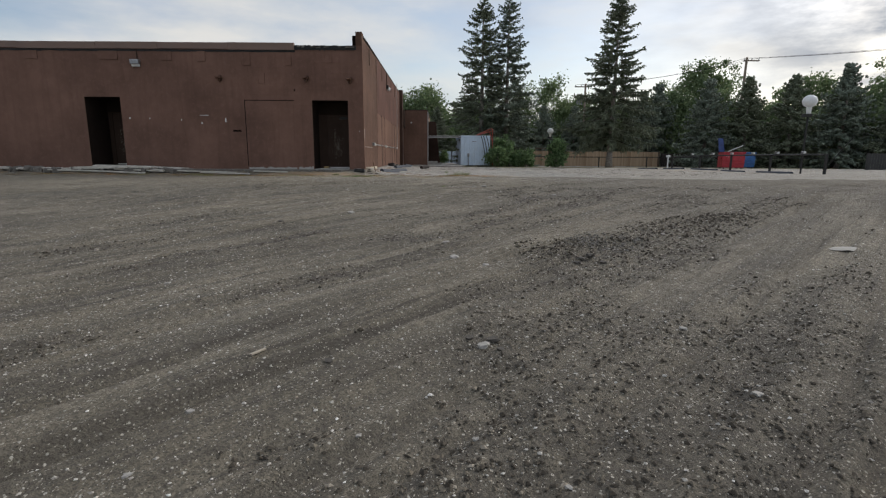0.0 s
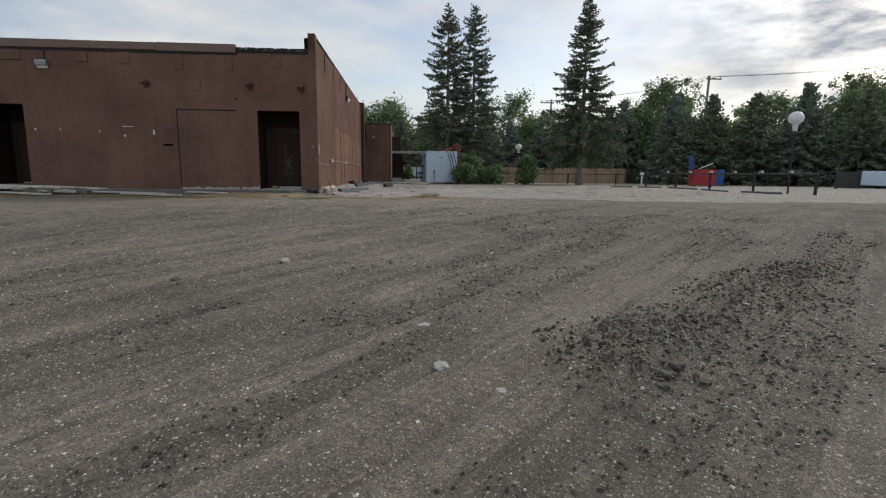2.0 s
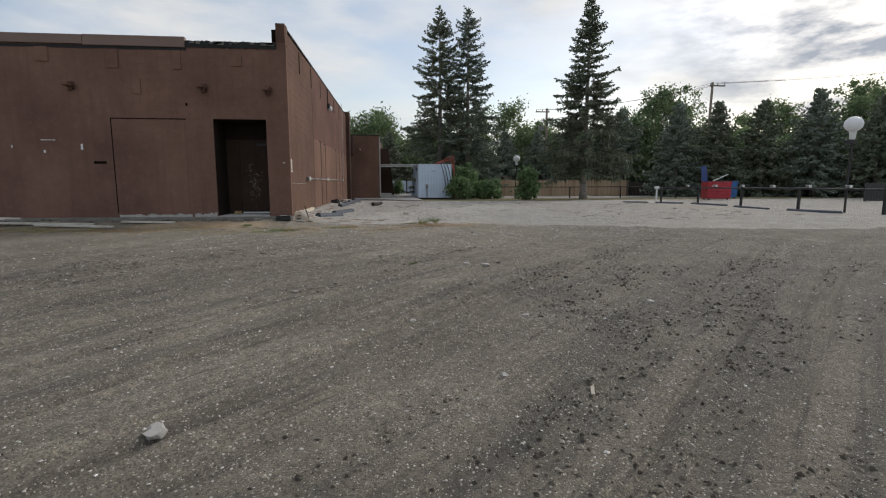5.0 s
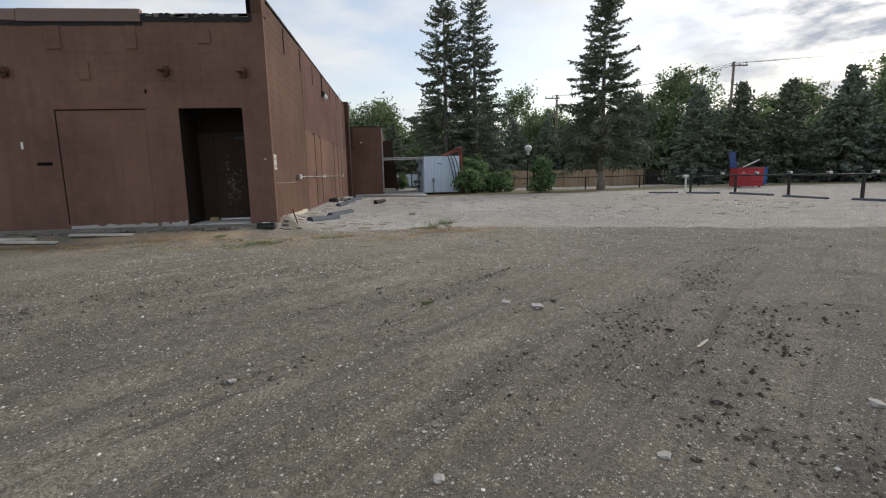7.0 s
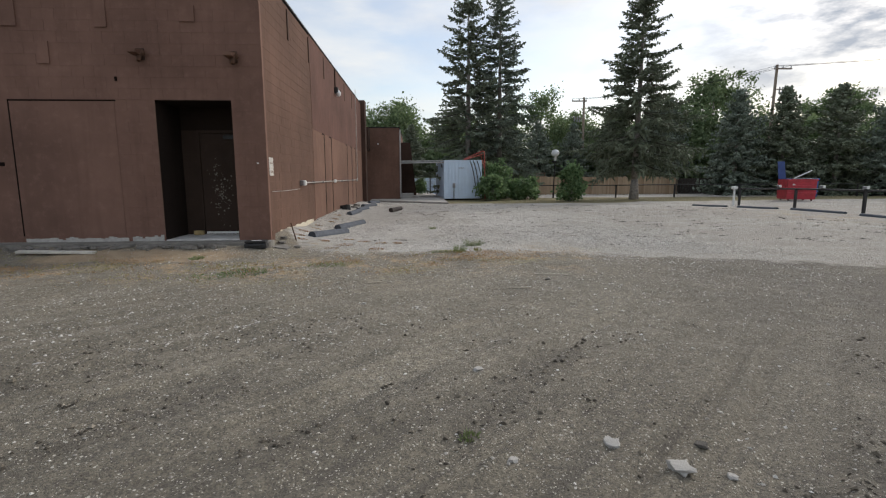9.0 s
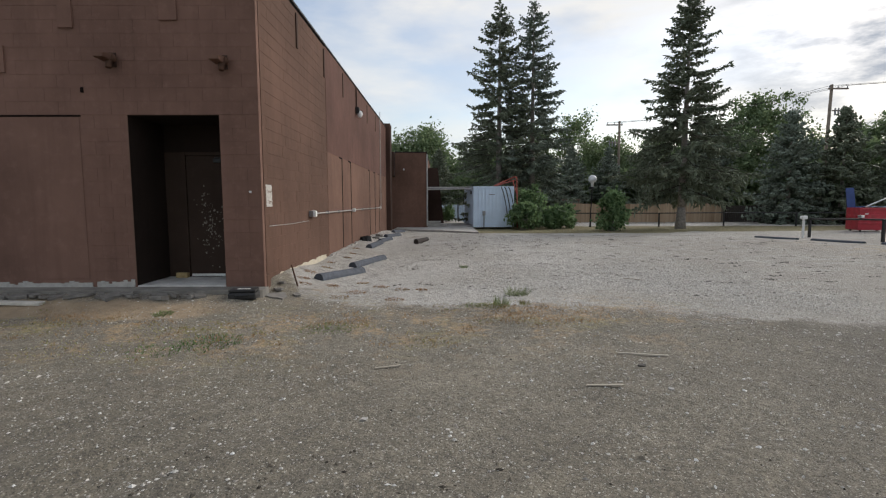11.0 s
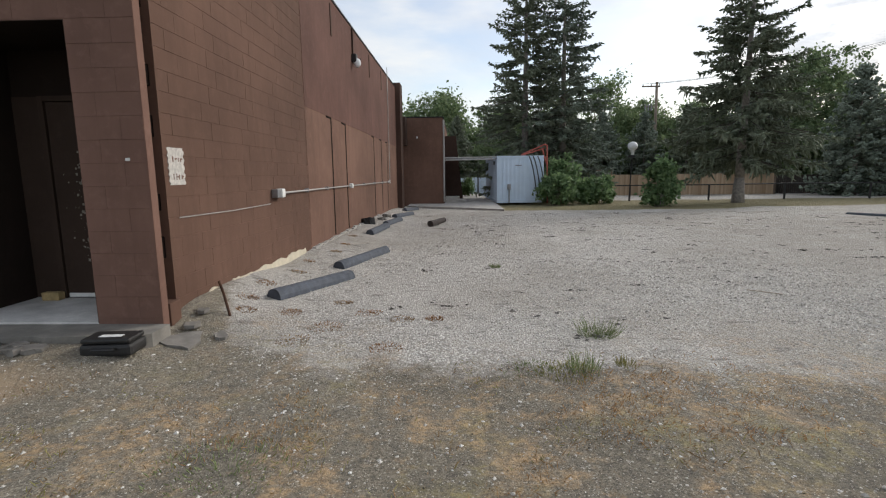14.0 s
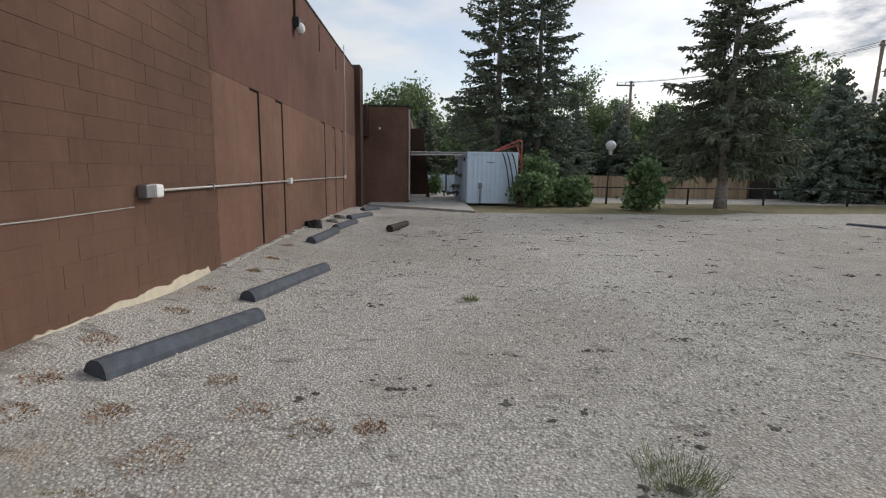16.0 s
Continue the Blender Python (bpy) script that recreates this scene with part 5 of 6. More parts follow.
# ---- dumpsters ----
def dumpster(x, y, turn, paint, label, w=1.5, d=1.3, h=1.25, lid_up=False):
    z = float(height(x, y))
    b = thing("dumpster", label, "dumpster", at=(x, y, z), turn=turn)
    bm = B()
    lo = [(-w / 2, -d / 2 + 0.1), (w / 2, -d / 2 + 0.1), (w / 2, d / 2), (-w / 2, d / 2)]
    hi = [(-w / 2, -d / 2), (w / 2, -d / 2), (w / 2, d / 2), (-w / 2, d / 2)]
    t = 0.05
    ring = lambda pts, zz, k: [bm.verts.new((px_ + (k if px_ < 0 else -k), py_ + (k if py_ < 0 else -k), zz)) for px_, py_ in pts]
    a, b2, c2, d2 = ring(lo, 0.10, 0), ring(hi, h, 0), ring(hi, h, t), ring(lo, 0.16, t)
    for lo_, hi_ in ((a, b2), (b2, c2), (c2, d2)):
        for i in range(4):
            j = (i + 1) % 4
            bm.faces.new((lo_[i], lo_[j], hi_[j], hi_[i]))
    bm.faces.new(a[::-1])
    bm.faces.new(d2)
    body = part("bin_body", bm, paint, b)
    part("rim", box(B(), -w / 2 - 0.03, w / 2 + 0.03, -d / 2 - 0.04, -d / 2 - 0.002, h - 0.10, h, 0.01), paint, body)
    part("front_panel", box(B(), -0.45, 0.45, -d / 2 - 0.01, -d / 2 + 0.1, 0.62, 0.90, 0.02), paint, body)
    part("sleeve", box(B(), -w / 2 - 0.08, -w / 2 - 0.002, -0.45, 0.45, 0.72, 0.86, 0.01), paint, b)
    part("sleeve", box(B(), w / 2 + 0.002, w / 2 + 0.08, -0.45, 0.45, 0.72, 0.86, 0.01), paint, b)
    part("rib", box(B(), -w / 2 - 0.03, w / 2 + 0.03, -d / 2 + 0.02, -d / 2 + 0.09, 0.42, 0.50, 0.01), paint, body)
    for sx in (-1, 1):
        for sy in (-1, 1):
            cx, cy = sx * (w / 2 - 0.15), sy * (d / 2 - 0.2)
            bm = tube(B(), (cx - 0.03, cy, 0.06), (cx + 0.03, cy, 0.06), 0.06, 0.06, 12)
            part("caster", bm, m_black, b)
    for i in range(2):
        px0 = -w / 2 + 0.22 + i * 0.08
        part("mark", box(B(), px0, px0 + 0.05, -d / 2 - 0.043, -d / 2 - 0.0405, h - 0.35, h - 0.27), m_white, body)
    return b


rd = dumpster(22.25, 38.6, -14, m_red, "red steel dumpster with one lid thrown open")
bm = B()
v = [bm.verts.new(p) for p in ((-0.74, 0.62, 1.25), (-0.34, 0.62, 1.25), (-0.55, 0.50, 2.30), (-0.92, 0.50, 2.30),
                               (-0.74, 0.67, 1.25), (-0.34, 0.67, 1.25), (-0.55, 0.56, 2.30), (-0.92, 0.56, 2.30))]
for f in ((0, 1, 2, 3), (7, 6, 5, 4), (0, 4, 5, 1), (1, 5, 6, 2), (2, 6, 7, 3), (3, 7, 4, 0)):
    bm.faces.new([v[i] for i in f])
part("open_lid", bm, plain("blue_plastic_lid", (0.05, 0.09, 0.26), 0.5), rd, "faded blue plastic lid thrown open")
bm = box(B(), -0.1, 0.8, -0.55, 0.60, 1.255, 1.29, 0.01)
part("closed_lid", bm, m_black, rd, "dark closed half lid")
bm = tube(B(), (-0.35, -0.3, 1.29), (0.75, 0.1, 1.75), 0.035)
part("sticking_out_board", bm, m_white, rd, "pale board sticking out of the bin")
dumpster(25.1, 41.9, -14, m_blue, "blue steel dumpster behind a red one", h=1.3)

sb = thing("storage_trailer", "low pale blue enclosed trailer beyond the gravel", "trailer", at=(30.7, 31.5, float(height(30.7, 31.5))), turn=8)
part("trailer_body", box(B(), -1.6, 1.6, -1.0, 1.0, 0.22, 1.12, 0.05), m_cont, sb)
part("seam", box(B(), -1.55, 1.55, -1.012, -1.001, 0.60, 0.63, 0.002), m_steel, sb)
for x in (-0.8, 0.8):
    part("wheel", tube(B(), (x, -1.01, 0.25), (x, -0.8, 0.25), 0.25, 0.25, 20), m_black, sb)


# ---- board fences ----
def board_fence(x0, y0, x1, y1, h, material, label, sag=0.02):
    f = thing("board_fence", label, "fence", at=(0, 0, 0))
    l = math.hypot(x1 - x0, y1 - y0)
    n = max(1, round(l / 2.4))
    a = math.atan2(y1 - y0, x1 - x0)
    for i in range(n):
        s0, s1 = l * i / n, l * (i + 1) / n
        bm = B()
        c = s0 + 0.05
        while c < s1 - 0.05:
            px_, py_ = x0 + math.cos(a) * c, y0 + math.sin(a) * c
            z = float(height(px_, py_))
            t = h + 0.025 * noise.noise(Vector((c * 3.1, 0, 0))) + sag * math.sin(i * 1.7)
            box(bm, c, c + 0.128, -0.012 + 0.004 * math.sin(c * 40), 0.012 + 0.004 * math.sin(c * 40), z + 0.04, z + t)
            c += 0.137
        bm.transform(pose(x0, y0, 0, 0, 0, math.degrees(a)))
        tagged(part("fence_panel", bm, material, f), kind="stuff")
        px_, py_ = x0 + math.cos(a) * s0, y0 + math.sin(a) * s0
        z = float(height(px_, py_))
        part("fence_post", box(B(), px_ - 0.05, px_ + 0.05, py_ - 0.02, py_ + 0.09, z - 0.1, z + h + 0.03, 0.006), material, f)
        bm = box(B(), s0 + 0.06, s1 - 0.06, 0.018, 0.06, float(height(px_, py_)) + h - 0.3, float(height(px_, py_)) + h - 0.2)
        bm.transform(pose(x0, y0, 0, 0, 0, math.degrees(a)))
        part("fence_rail", bm, material, f)
    return f


board_fence(6.8, 55.0, 23.7, 55.0, 1.62, m_fence, "new pale cedar board fence along the lane")
# the return's boards are coloured darker as its shaded side
board_fence(23.9, 55.2, 25.0, 60.0, 1.6, plain("shaded_boards", (0.20, 0.15, 0.11), 0.9), "return of a board fence, its shade put into the board colour")
board_fence(-0.9, 56.5, 4.5, 56.5, 1.55, m_cont, "pale painted board fence beyond the walkway")
board_fence(24.5, 56.0, 44.0, 44.0, 1.45, plain("dark_old_boards", (0.055, 0.045, 0.038), 0.9), "dark old board fence under the trees")
board_fence(28.2, 33.2, 33.5, 29.5, 1.1, plain("grey_old_boards", (0.07, 0.068, 0.065), 0.9), "grey weathered board fence behind a trailer")
bm = box(B(), 1.15, 1.25, 56.2, 56.3, 0.5, 2.3, 0.01)
tagged(part("gate_post", bm, m_black), "dark gate post at the pale fence", "gate post")


tf = thing("trellis_frame", "small brown timber frame rising behind a board fence", "trellis")
for x in (10.6, 12.0):
    part("upright", box(B(), x - 0.05, x + 0.05, 56.95, 57.05, 0.4, 2.42, 0.006), m_timber, tf)
part("beam", box(B(), 10.5, 12.1, 56.94, 57.06, 2.422, 2.52, 0.006), m_timber, tf)
part("brace", box(B(), 10.66, 11.94, 56.96, 57.04, 2.15, 2.22, 0.006), m_timber, tf)


# ---- utility poles and wires ----
def utility_pole(x, y, top, arm_turn, lean=0.0):
    z = float(height(x, y))
    p = thing("utility_pole", "weathered wooden utility pole with a crossarm and insulators", "utility pole", at=(x, y, z), group="utility poles")
    h = top - z
    part("pole_shaft", tube(B(), (0, 0, -0.3), (lean, 0, h), 0.16, 0.11, 14), m_pole, p)
    rot = pose(lean * 0.96, 0, h - 0.35, 0, 0, arm_turn)
    bm = box(B(), -0.35, 1.25, -0.20, -0.08, -0.06, 0.06, 0.008)
    bm.transform(rot)
    part("crossarm", bm, m_pole, p)
    for u in (-0.28, 0.45, 1.18):
        bm = tube(B(), (u, -0.14, 0.06), (u, -0.14, 0.24), 0.05, 0.035, 10)
        bm.transform(rot)
        part("insulator", bm, m_steel, p)
    rot = pose(lean * 0.8, 0, h - 2.1, 0, 0, arm_turn)
    bm = box(B(), 0.1, 0.95, -0.2, -0.1, -0.05, 0.05, 0.008)
    bm.transform(rot)
    part("lower_arm", bm, m_pole, p)
    for u in (0.35, 0.62, 0.9):
        bm = tube(B(), (u, -0.15, -0.38), (u, -0.15, 0.2), 0.075, 0.06, 10)
        bm.transform(rot)
        part("cutout", bm, m_steel, p, "grey fuse cutout")
    return p


utility_pole(31.3, 53.9, 11.75, 0, 0.25)
utility_pole(17.6, 63.0, 10.3, 180, -0.05)


def wire(a, b, sag, r=0.012):
    a, b = Vector(a), Vector(b)
    pts = [a.lerp(b, u / 12) - Vector((0, 0, sag * 4 * (u / 12) * (1 - u / 12))) for u in range(13)]
    ob = part("power_line", path_tube(B(), pts, r, 4), m_black)
    return tagged(ob, "thin dark overhead power line", "power line", "power lines")


for dx, dz in ((0.0, -0.1), (0.6, -0.12), (1.25, -0.1)):
    wire((31.4 + dx, 53.8, 11.75 + dz), (17.5 - dx, 62.9, 10.25 + dz), 0.5)
    wire((31.4 + dx, 53.8, 11.75 + dz), (58.0 + dx, 36.0, 12.6 + dz), 0.6)


# ---- trees ----
def spindles(p, d, l, w, rng):
    """Needle-covered twigs: slim six-faced spindles from p along d."""
    n = len(p)
    d = d / np.linalg.norm(d, axis=1, keepdims=True)
    ref = np.where(np.abs(d[:, 2:3]) > 0.9, np.array([[1.0, 0, 0]]), np.array([[0, 0, 1.0]]))
    u = np.cross(d, ref)
    u /= np.linalg.norm(u, axis=1, keepdims=True)
    v = np.cross(d, u)
    a = rng.rand(n, 1) * 6.283
    out = np.empty((n, 5, 3))
    out[:, 0] = p
    out[:, 4] = p + d * l[:, None]
    for i in range(3):
        t = a + i * 2.0944
        out[:, 1 + i] = p + d * (l * 0.45)[:, None] + (np.cos(t) * u + np.sin(t) * v) * w[:, None]
    f = np.array([(0, 2, 1), (0, 3, 2), (0, 1, 3), (4, 1, 2), (4, 2, 3), (4, 3, 1)])
    return out.reshape(-1, 3), (f[None] + 5 * np.arange(n)[:, None, None]).reshape(-1, 3)


def spruce(name, H, profile, clear, seed, label, trunk_r=0.25, spacing=0.33, per=9, nodes=0.14, mat=None, at=(0, 0, 0), lean=0.0, wide=1.25, hang=0.0):
    """A spruce: tapered trunk, whorls of drooping limbs and sprays of needle twigs. profile: heights and crown radii."""
    rng = np.random.RandomState(seed)
    mat = mat or m_spruce
    P, D, Ls, Ws, LP, LD, LL = [], [], [], [], [], [], []
    h = clear
    while h < H - 0.15:
        R = float(np.interp(h, [q[0] for q in profile], [q[1] for q in profile]))
        k = max(4, int(per * (0.55 + 0.45 * (1 - h / H))))
        a0 = rng.rand() * 6.283
        layer = 0.75 + 0.35 * rng.rand()
        for i in range(k):
            a = a0 + 6.283 * i / k + rng.randn() * 0.25
            L = R * layer * (0.62 + 0.5 * rng.rand())
            if rng.rand() < 0.06:
                continue
            hh = h + rng.randn() * 0.12
            o = np.array([math.cos(a), math.sin(a), 0.0])
            side = np.array([-o[1], o[0], 0.0])
            rel = max(0.0, hh / H)
            up = -0.35 + 0.95 * rel ** 1.2 + 0.08 * rng.randn()
            curl = 0.10 + 0.18 * rng.rand()
            m = max(3, int(L / nodes))
            s = (np.arange(m) + 0.6) / m
            s = s[s > (0.22 if L > 1.2 else 0.05)]
            pts = o[None] * (s * L)[:, None] + np.array([0, 0, 1.0])[None] * (L * (up * s - 0.28 * s + curl * s ** 3))[:, None] + np.array([0, 0, hh])[None]
            pts[:, 0] += lean * hh / H
            LP.append([lean * hh / H, 0, hh])
            LD.append(pts[-1] - LP[-1])
            LL.append(max(0.014, 0.007 * L + 0.009))
            q = len(pts)
            size = (0.16 + 0.30 * np.minimum(1, L / 2.2)) * (1.15 - 0.55 * s)
            for sgn in (-1, 1):
                P.append(pts + 0.03 * rng.randn(q, 3))
                D.append(o[None] * 0.75 + side[None] * sgn * (0.75 + 0.3 * rng.rand(q, 1)) + np.array([0, 0, 1.0])[None] * (-0.18 + 0.2 * rng.randn(q, 1)))
                Ls.append(size * (0.7 + 0.6 * rng.rand(q)))
                Ws.append(0.030 + 0.028 * rng.rand(q))
            P.append(pts + 0.04 * rng.randn(q, 3))
            D.append(o[None] * 0.35 + 0.35 * rng.randn(q, 3) + np.array([0, 0, -0.9])[None])
            Ls.append((0.12 + 0.26 * rng.rand(q)) * (0.55 + 0.45 * np.minimum(1, L / 2)) * (1 + hang * max(0.0, 1 - rel * 1.8)))
            Ws.append(0.028 + 0.026 * rng.rand(q))
            P.append(pts + 0.02 * rng.randn(q, 3))
            D.append(o[None] + 0.3 * rng.randn(q, 3) + np.array([0, 0, 0.15])[None])
            Ls.append(size * (0.5 + 0.5 * rng.rand(q)))
            Ws.append(0.035 + 0.03 * rng.rand(q))
        h += spacing * (0.75 + 0.5 * rng.rand()) * (1 - 0.45 * h / H)
    t = np.array([[lean, 0, H - 0.4]])
    P.append(t); D.append(np.array([[0, 0, 1.0]])); Ls.append(np.array([0.6])); Ws.append(np.array([0.04]))
    tree = thing(name, label, "tree", at=at)
    bm = B()
    n = 10
    for i in range(n):
        z0, z1 = -0.15 + (H * 0.97 + 0.15) * i / n, -0.15 + (H * 0.97 + 0.15) * (i + 1) / n
        flare = 1.35 if i == 0 else 1.0
        tube(bm, (lean * z0 / H, 0, z0), (lean * z1 / H, 0, z1), trunk_r * (1 - 0.93 * i / n) * flare, trunk_r * (1 - 0.93 * (i + 1) / n), 12)
    part("trunk", bm, m_bark, tree, "grey-brown scaly bark", smooth=True)
    LP, LD, LL = np.array(LP), np.array(LD), np.array(LL)
    v, f = spindles(LP, LD, np.linalg.norm(LD, axis=1), LL, rng)
    tagged(part_np("branch_wood", v, f, m_bough, tree), kind="stuff")
    v, f = spindles(np.concatenate(P), np.concatenate(D), np.concatenate(Ls), np.concatenate(Ws) * wide, rng)
    part_np("crown", v, f, mat, tree, "dark needles on drooping boughs")
    return tree


def leaves(c, size, rng, droop=0.3):
    """Loose leaf blades, two triangles each, folded along the middle."""
    n = len(c)
    d = rng.randn(n, 3)
    d[:, 2] -= droop
    d /= np.linalg.norm(d, axis=1, keepdims=True)
    u = np.cross(d, rng.randn(n, 3))
    u /= np.linalg.norm(u, axis=1, keepdims=True)
    w = np.cross(d, u)
    s = size[:, None]
    out = np.stack([c, c + d * s * 0.5 + u * s * 0.32 + w * s * 0.08, c + d * s, c + d * s * 0.5 - u * s * 0.32 + w * s * 0.08], 1)
    f = np.array([(0, 1, 2), (0, 2, 3)])
    return out.reshape(-1, 3), (f[None] + 4 * np.arange(n)[:, None, None]).reshape(-1, 3)


def leafy(name, label, at, H, R, clear, seed, clumps=150, per=120, leaf=0.22, mat=None, trunk_r=0.2, cat="tree", stems=1, squash=1.0, clump_r=0.55):
    """A broad-leaved tree or shrub: forked limbs and clumps of leaves round their ends."""
    rng = np.random.RandomState(seed)
    tree = thing(name, label, cat, at=at)
    mid, half = (H + clear) / 2, (H - clear) / 2
    d = rng.randn(clumps, 3)
    d /= np.linalg.norm(d, axis=1, keepdims=True)
    r = (0.35 + 0.65 * rng.rand(clumps) ** 0.45) * (0.74 + 0.5 * rng.rand(clumps))
    taper = 1 - 0.25 * d[:, 2]
    cen = np.stack([d[:, 0] * R * r * taper, d[:, 1] * R * r * taper * squash, mid + d[:, 2] * half * r], 1)
    cen[:, 2] = np.maximum(cen[:, 2], clear * 0.8 + 0.15)
    cr = clump_r * (0.6 + 0.8 * rng.rand(clumps))
    pts = (cen[:, None] + rng.randn(clumps, per, 3) * cr[:, None, None] * np.array([0.62, 0.62, 0.5])).reshape(-1, 3)
    pts = pts[pts[:, 2] > 0.08]
    v, f = leaves(pts, leaf * (0.6 + 0.7 * rng.rand(len(pts))), rng)
    part_np("crown", v, f, mat or m_leaf, tree, "green leaf clumps with gaps")
    bm = B()
    for k in range(stems):
        off = Vector((rng.randn() * 0.12, rng.randn() * 0.12, 0)) if stems > 1 else Vector((0, 0, 0))
        fork = Vector((off.x * 2, off.y * 2, clear + half * 0.35))
        tube(bm, off + Vector((0, 0, -0.1)), fork, trunk_r, trunk_r * 0.7, 10)
        for i in rng.choice(clumps, min(clumps, 26 if stems == 1 else 8), replace=False):
            e = Vector(cen[i])
            m = fork.lerp(e, 0.5) + Vector((0, 0, 0.12 * H * (0.2 + 0.3 * rng.rand())))
            tube(bm, fork, m, trunk_r * 0.36, trunk_r * 0.2, 6)
            tube(bm, m, e, trunk_r * 0.2, trunk_r * 0.05, 6)
    part("trunk", bm, m_bark, tree)
    return tree


def gz(x, y):
    return float(height(x, y))


PC = [(0, 3.0), (2.6, 3.3), (4.0, 3.9), (6, 2.9), (8, 2.1), (10, 1.6), (12, 1.15), (13.5, 0.7), (15, 0.12)]
spruce("spruce_tree", 14.75, PC, 2.5, 21, "tall dark spruce with a bare lower trunk on dry grass", 0.245, 0.36, 10, 0.11, wide=1.25, hang=1.3, at=(14.15, 42.4, gz(14.15, 42.4)), lean=0.1)
PA = [(0, 3.2), (3, 3.7), (5, 3.3), (8, 2.4), (11, 1.75), (13, 1.15), (15.3, 0.12)]
spruce("spruce_tree", 15.1, PA, 0.8, 33, "tall dark spruce with open drooping boughs", 0.27, 0.42, 9, 0.12, wide=1.25, at=(3.7, 47.0, gz(3.7, 47)))
spruce("spruce_tree", 15.0, PA, 0.6, 34, "tall blue-green spruce beside another spruce", 0.27, 0.42, 9, 0.12, m_spruce2, wide=1.25, at=(6.0, 47.2, gz(6, 47.2)))

PS = [(0, 3.3), (1, 3.5), (3, 2.9), (5, 2.1), (7, 1.15), (9, 0.1)]
small = spruce("spruce_tree", 8.6, PS, 0.3, 50, "bushy blue-green spruce in a dense row", 0.2, 0.30, 11, 0.29, m_spruce2, wide=2.9, at=(26.5, 51.0, gz(26.5, 51)))
small2 = spruce("spruce_tree", 8.6, PS, 0.3, 51, "bushy dark green spruce in a dense row", 0.2, 0.30, 11, 0.29, wide=2.9, at=(30.0, 50.2, gz(30, 50.2)))
ROW = ((22.8, 58.0, 0.95), (33.6, 49.0, 1.0), (36.8, 46.6, 1.08), (39.6, 43.6, 0.95), (42.0, 40.2, 1.1), (44.0, 36.5, 1.0), (45.6, 32.5, 1.08), (47.0, 28.5, 1.0), (48.0, 24.0, 1.1),
       (19.0, 59.5, 0.85), (12.0, 60.0, 0.80), (9.0, 60.5, 0.85), (15.8, 60.5, 0.8), (-0.5, 58.5, 0.75), (25.5, 60.5, 1.1), (48.5, 19.5, 1.0))
for i, (x, y, s) in enumerate(ROW):
    copy_thing((small, small2)[i % 2], pose(x, y, gz(x, y), 0, 0, i * 77) @ Matrix.Scale(s, 4))

TREE = "leafy green broad-leaved tree behind a fence"
big = leafy("broadleaf_tree", TREE, (33.8, 66.5, 0.5), 13.0, 5.0, 3.0, 61, 200, 85, 0.33, trunk_r=0.3, clump_r=0.75)
big2 = leafy("broadleaf_tree", TREE, (-2.2, 66.0, 0.5), 9.6, 4.1, 2.2, 62, 160, 80, 0.32, trunk_r=0.26, clump_r=0.7)
open_tree = leafy("broadleaf_tree", "sparse leafy tree showing sky through its crown", (13.6, 66.0, 0.5), 11.2, 3.2, 2.0, 63, 90, 70, 0.30, trunk_r=0.2, clump_r=0.65)
for i, (src, x, y, s) in enumerate((
        (big2, 24.0, 68.0, 0.90), (big, 45.0, 62.0, 0.84), (big, 50.5, 55.5, 0.93), (big, 54.5, 48.0, 1.0), (big2, 40.0, 63.0, 0.80), (big, 57.0, 40.0, 1.0), (big, 59.0, 32.0, 1.0),
        (big2, 28.5, 64.0, 0.93), (open_tree, 10.0, 67.0, 0.9), (big2, 18.5, 69.0, 0.92), (big2, 5.0, 70.0, 0.9), (big, 60.0, 23.0, 1.0), (big2, 47.0, 52.0, 1.0), (big2, 52.0, 40.0, 1.0), (open_tree, 36.5, 62.0, 0.72))):
    copy_thing(src, pose(x, y, 0.5, 0, 0, 41 + i * 97) @ Matrix.Scale(s, 4))

under = leafy("broadleaf_tree", "low dense dark green thicket under taller trees", (21.0, 64.0, 0.5), 5.5, 4.2, 0.2, 64, 90, 50, 0.55, trunk_r=0.12, clump_r=0.8)
for i, (x, y, s) in enumerate(((9.5, 64.0, 0.9), (15.0, 64.5, 0.95), (27.0, 62.0, 1.0), (31.5, 59.0, 1.0), (36.0, 56.0, 1.1), (40.5, 52.5, 1.1), (44.5, 47.5, 1.1), (48.0, 42.0, 1.1), (50.0, 36.0, 1.1),
                               (52.0, 30.0, 1.1), (53.0, 24.0, 1.1), (3.0, 63.0, 0.9), (-4.0, 62.0, 0.8), (53.0, 18.0, 1.1))):
    copy_thing(under, pose(x, y, 0.5, 0, 0, i * 63) @ Matrix.Scale(s, 4))

SHRUB = "dense green leafy shrub on dry grass"
leafy("shrub", SHRUB, (4.55, 41.7, gz(4.55, 41.7)), 1.6, 0.84, 0.15, 71, 46, 46, 0.21, m_bushleaf, 0.03, "shrub", 5, clump_r=0.22)
leafy("shrub", "tall green leafy shrub beside a container", (5.3, 43.2, gz(5.3, 43.2)), 2.5, 0.92, 0.2, 72, 58, 46, 0.21, m_bushleaf, 0.03, "shrub", 5, clump_r=0.24)
leafy("shrub", SHRUB, (6.6, 42.8, gz(6.6, 42.8)), 1.4, 0.82, 0.12, 73, 40, 46, 0.21, m_bushleaf, 0.03, "shrub", 5, clump_r=0.22)
leafy("shrub", SHRUB, (7.4, 43.4, gz(7.4, 43.4)), 1.35, 0.7, 0.12, 75, 30, 46, 0.20, m_bushleaf, 0.03, "shrub", 4, clump_r=0.22)
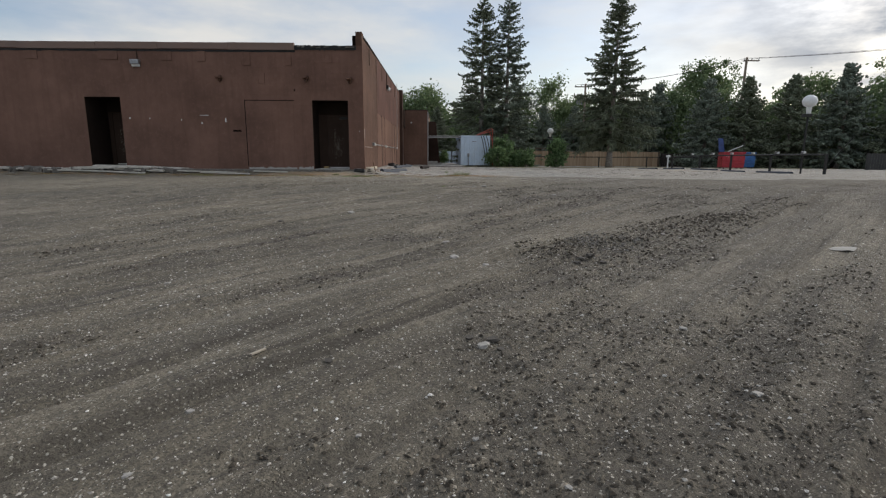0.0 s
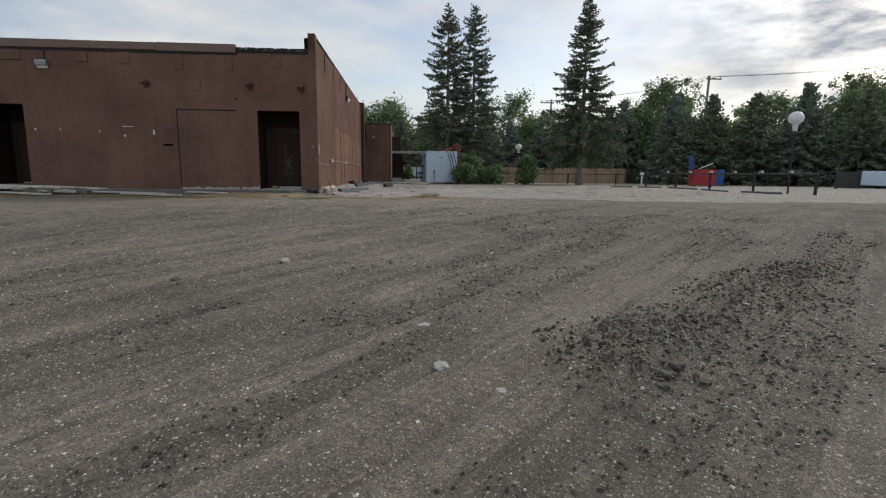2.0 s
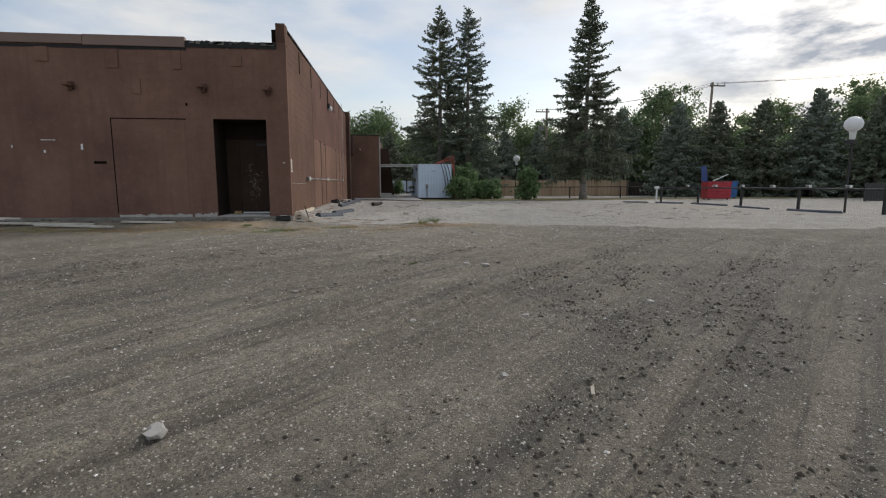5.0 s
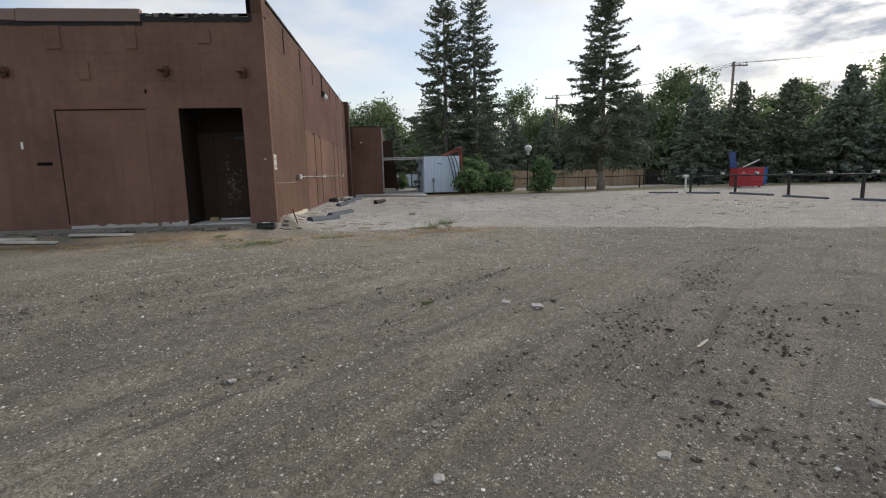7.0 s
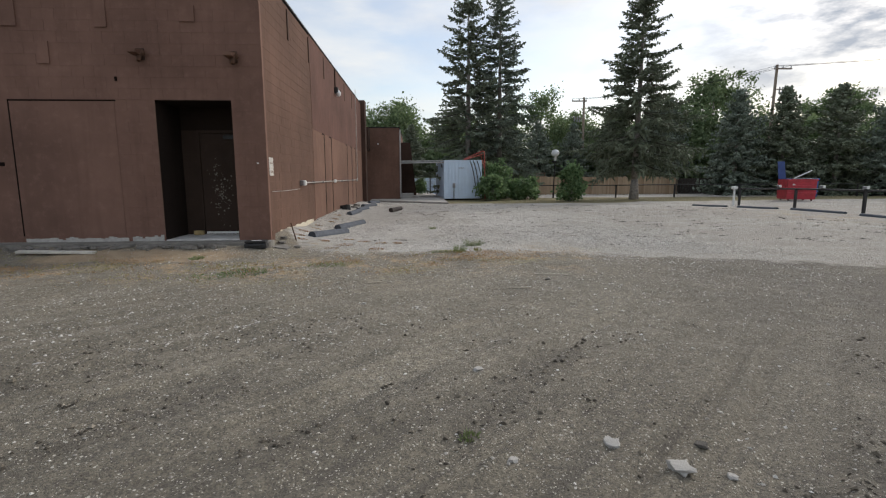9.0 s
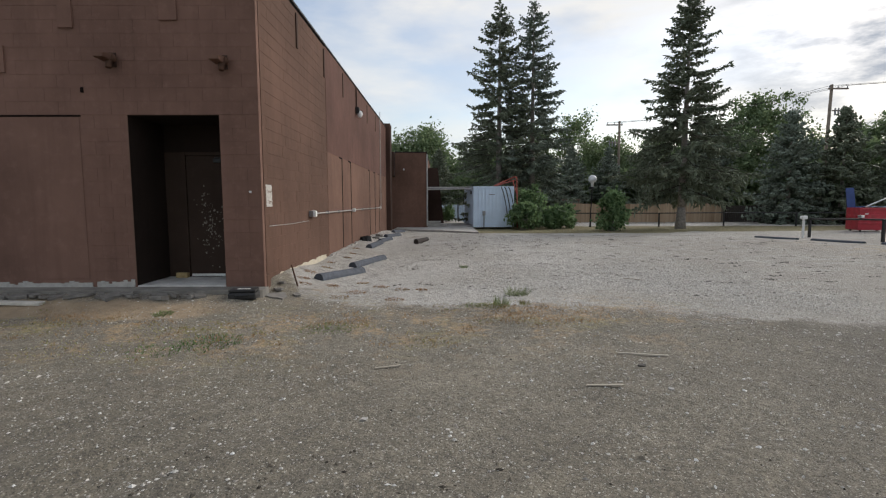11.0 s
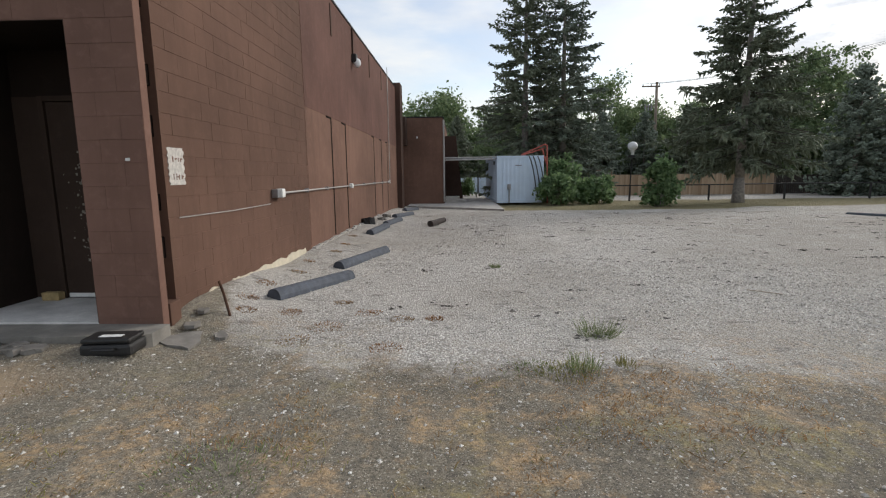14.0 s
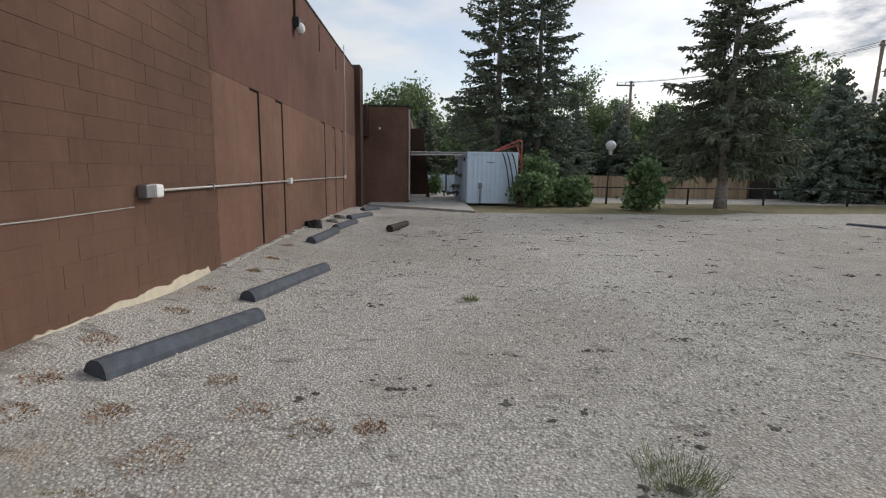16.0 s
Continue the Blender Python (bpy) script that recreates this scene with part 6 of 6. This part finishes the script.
leafy("shrub", "upright green leafy shrub on dry grass", (9.05, 39.6, gz(9.05, 39.6)), 2.15, 0.66, 0.12, 74, 54, 48, 0.21, m_bushleaf, 0.03, "shrub", 6, clump_r=0.2)
leafy("shrub", "small dark shrub by the pale fence", (0.2, 50.5, 0.80), 1.3, 0.4, 0.1, 76, 40, 60, 0.12, m_bushleaf, 0.03, "shrub", 3, clump_r=0.2)


# ---- weeds and dry grass ----
def tuft(name, x, y, n, r, h, mat, label, seed, spread_=0.6, wid=0.006):
    rng = np.random.RandomState(seed)
    a, q = rng.rand(n) * 6.283, r * rng.rand(n) ** 0.6
    px_, py_ = x + q * np.cos(a), y + q * np.sin(a)
    p = np.stack([px_, py_, height(px_, py_) - 0.005], 1)
    d = np.stack([np.cos(a) * spread_ * rng.rand(n) + 0.15 * rng.randn(n), np.sin(a) * spread_ * rng.rand(n) + 0.15 * rng.randn(n), np.ones(n)], 1)
    v, f = spindles(p, d, h * (0.35 + 0.65 * rng.rand(n)), np.full(n, wid) * (0.6 + 0.8 * rng.rand(n)), rng)
    return tagged(part_np(name, v, f, mat), label, "grass tuft", "weed tufts", "stuff")


tuft("weed_tuft", 1.0, 20.66, 300, 0.18, 0.06, m_green, "green weed tuft in pale gravel", 1, 1.1, 0.0022)
tuft("weed_tuft", 1.0, 20.68, 190, 0.20, 0.20, m_green, "thin feathery weed stalks in pale gravel", 11, 1.1, 0.0015)
tuft("weed_tuft", 0.50, 19.72, 220, 0.24, 0.06, m_yellow, "low green weed patch in dry soil", 2, 1.2, 0.003)
tuft("weed_tuft", 0.62, 19.72, 90, 0.12, 0.20, m_green, "thin green weed stalks in dry soil", 12, 0.7, 0.0025)
tuft("weed_tuft", 0.2, 19.8, 140, 0.2, 0.05, m_green, "low green weeds beside gravel", 13, 1.4, 0.003)
tuft("weed_tuft", 1.0, 19.85, 70, 0.08, 0.11, m_yellow, "dry yellowing straw tuft", 3, 0.6, 0.0025)
tuft("weed_tuft", 0.28, 24.3, 90, 0.08, 0.12, m_green, "small green weed in gravel", 4, 0.9, 0.003)
tuft("weed_tuft", -2.75, 17.75, 330, 0.34, 0.065, m_vivid, "low bright green weed patch", 5, 1.7, 0.003)
tuft("weed_tuft", -3.15, 17.5, 200, 0.30, 0.05, m_vivid, "low bright green weed patch", 15, 1.7, 0.003)
tuft("weed_tuft", -4.0, 19.1, 160, 0.12, 0.06, m_green, "small green weed on sandy soil", 6, 1.2, 0.004)
tuft("weed_tuft", -1.6, 18.4, 300, 0.35, 0.05, m_green, "low green weeds in dry grass", 7, 1.4, 0.003)
tuft("weed_tuft", 0.08, 12.98, 60, 0.05, 0.05, m_green, "tiny green sprout on bare soil", 16, 1.2, 0.004)

rg = np.random.RandomState(17)
n = 90000
x, y = -16 + 20.5 * rg.rand(n), 16.0 + 5.0 * rg.rand(n)
band = np.exp(-((y - np.interp(x, [-20, -8, -3, 1, 4], [19.0, 18.6, 18.2, 18.9, 19.6])) / 0.95) ** 2) * (1 - step(1.5, 4.2, x))
okk = (band * (1 - step(0.9, 2.6, x)) * (0.40 + 0.6 * vnoise(x, y, 1.5) + 0.8 * vnoise(x + 9, y, 3.7)) > 0.75 * rg.rand(n) + 0.08) & ~((y > 19.8) & (x < -2.4))
x, y = x[okk], y[okk]
p = np.stack([x, y, height(x, y) - 0.004], 1)
d = np.stack([0.9 * rg.randn(len(x)), 0.9 * rg.randn(len(x)), 0.8 * np.ones(len(x))], 1)
long, wide_ = 0.02 + 0.045 * rg.rand(len(x)), 0.0016 + 0.0018 * rg.rand(len(x))
pick = vnoise(x + 31, y - 12, 1.3) + 0.5 * vnoise(x, y, 4.0) + 0.25 * rg.randn(len(x))
for name, sel, mat, label in (
        ("dry_grass", np.abs(pick) <= 0.22, m_straw, "sparse dry straw-brown grass on bare soil"),
        ("rusty_grass", pick > 0.22, m_rustgrass, "patches of dead rust-orange grass on bare soil"),
        ("yellow_grass", pick < -0.22, m_yellow, "patches of yellow-green grass on bare soil")):
    v, f = spindles(p[sel], d[sel], long[sel], wide_[sel], rg)
    tagged(part_np(name, v, f, mat), label, "grass", kind="stuff")


for i, (x, y, r) in enumerate(((-2.85, 22.3, 0.10), (-2.75, 23.3, 0.09), (-2.9, 24.3, 0.08), (-2.8, 21.6, 0.10), (-1.75, 21.9, 0.10), (-1.35, 21.4, 0.12), (-1.7, 20.9, 0.14), (-2.7, 25.4, 0.08), (-2.75, 26.4, 0.08), (-2.85, 27.6, 0.09), (-0.95, 21.2, 0.10), (-0.6, 21.25, 0.08), (-1.0, 20.3, 0.12), (-1.9, 20.5, 0.14), (-2.2, 21.3, 0.1), (-2.65, 21.2, 0.08))):
    tuft("dry_leaf_litter", x, y, 150, r * 1.25, 0.035, m_straw if i % 3 == 1 else m_litter, "small heap of dry brown litter on gravel", 90 + i, 2.6, 0.004)
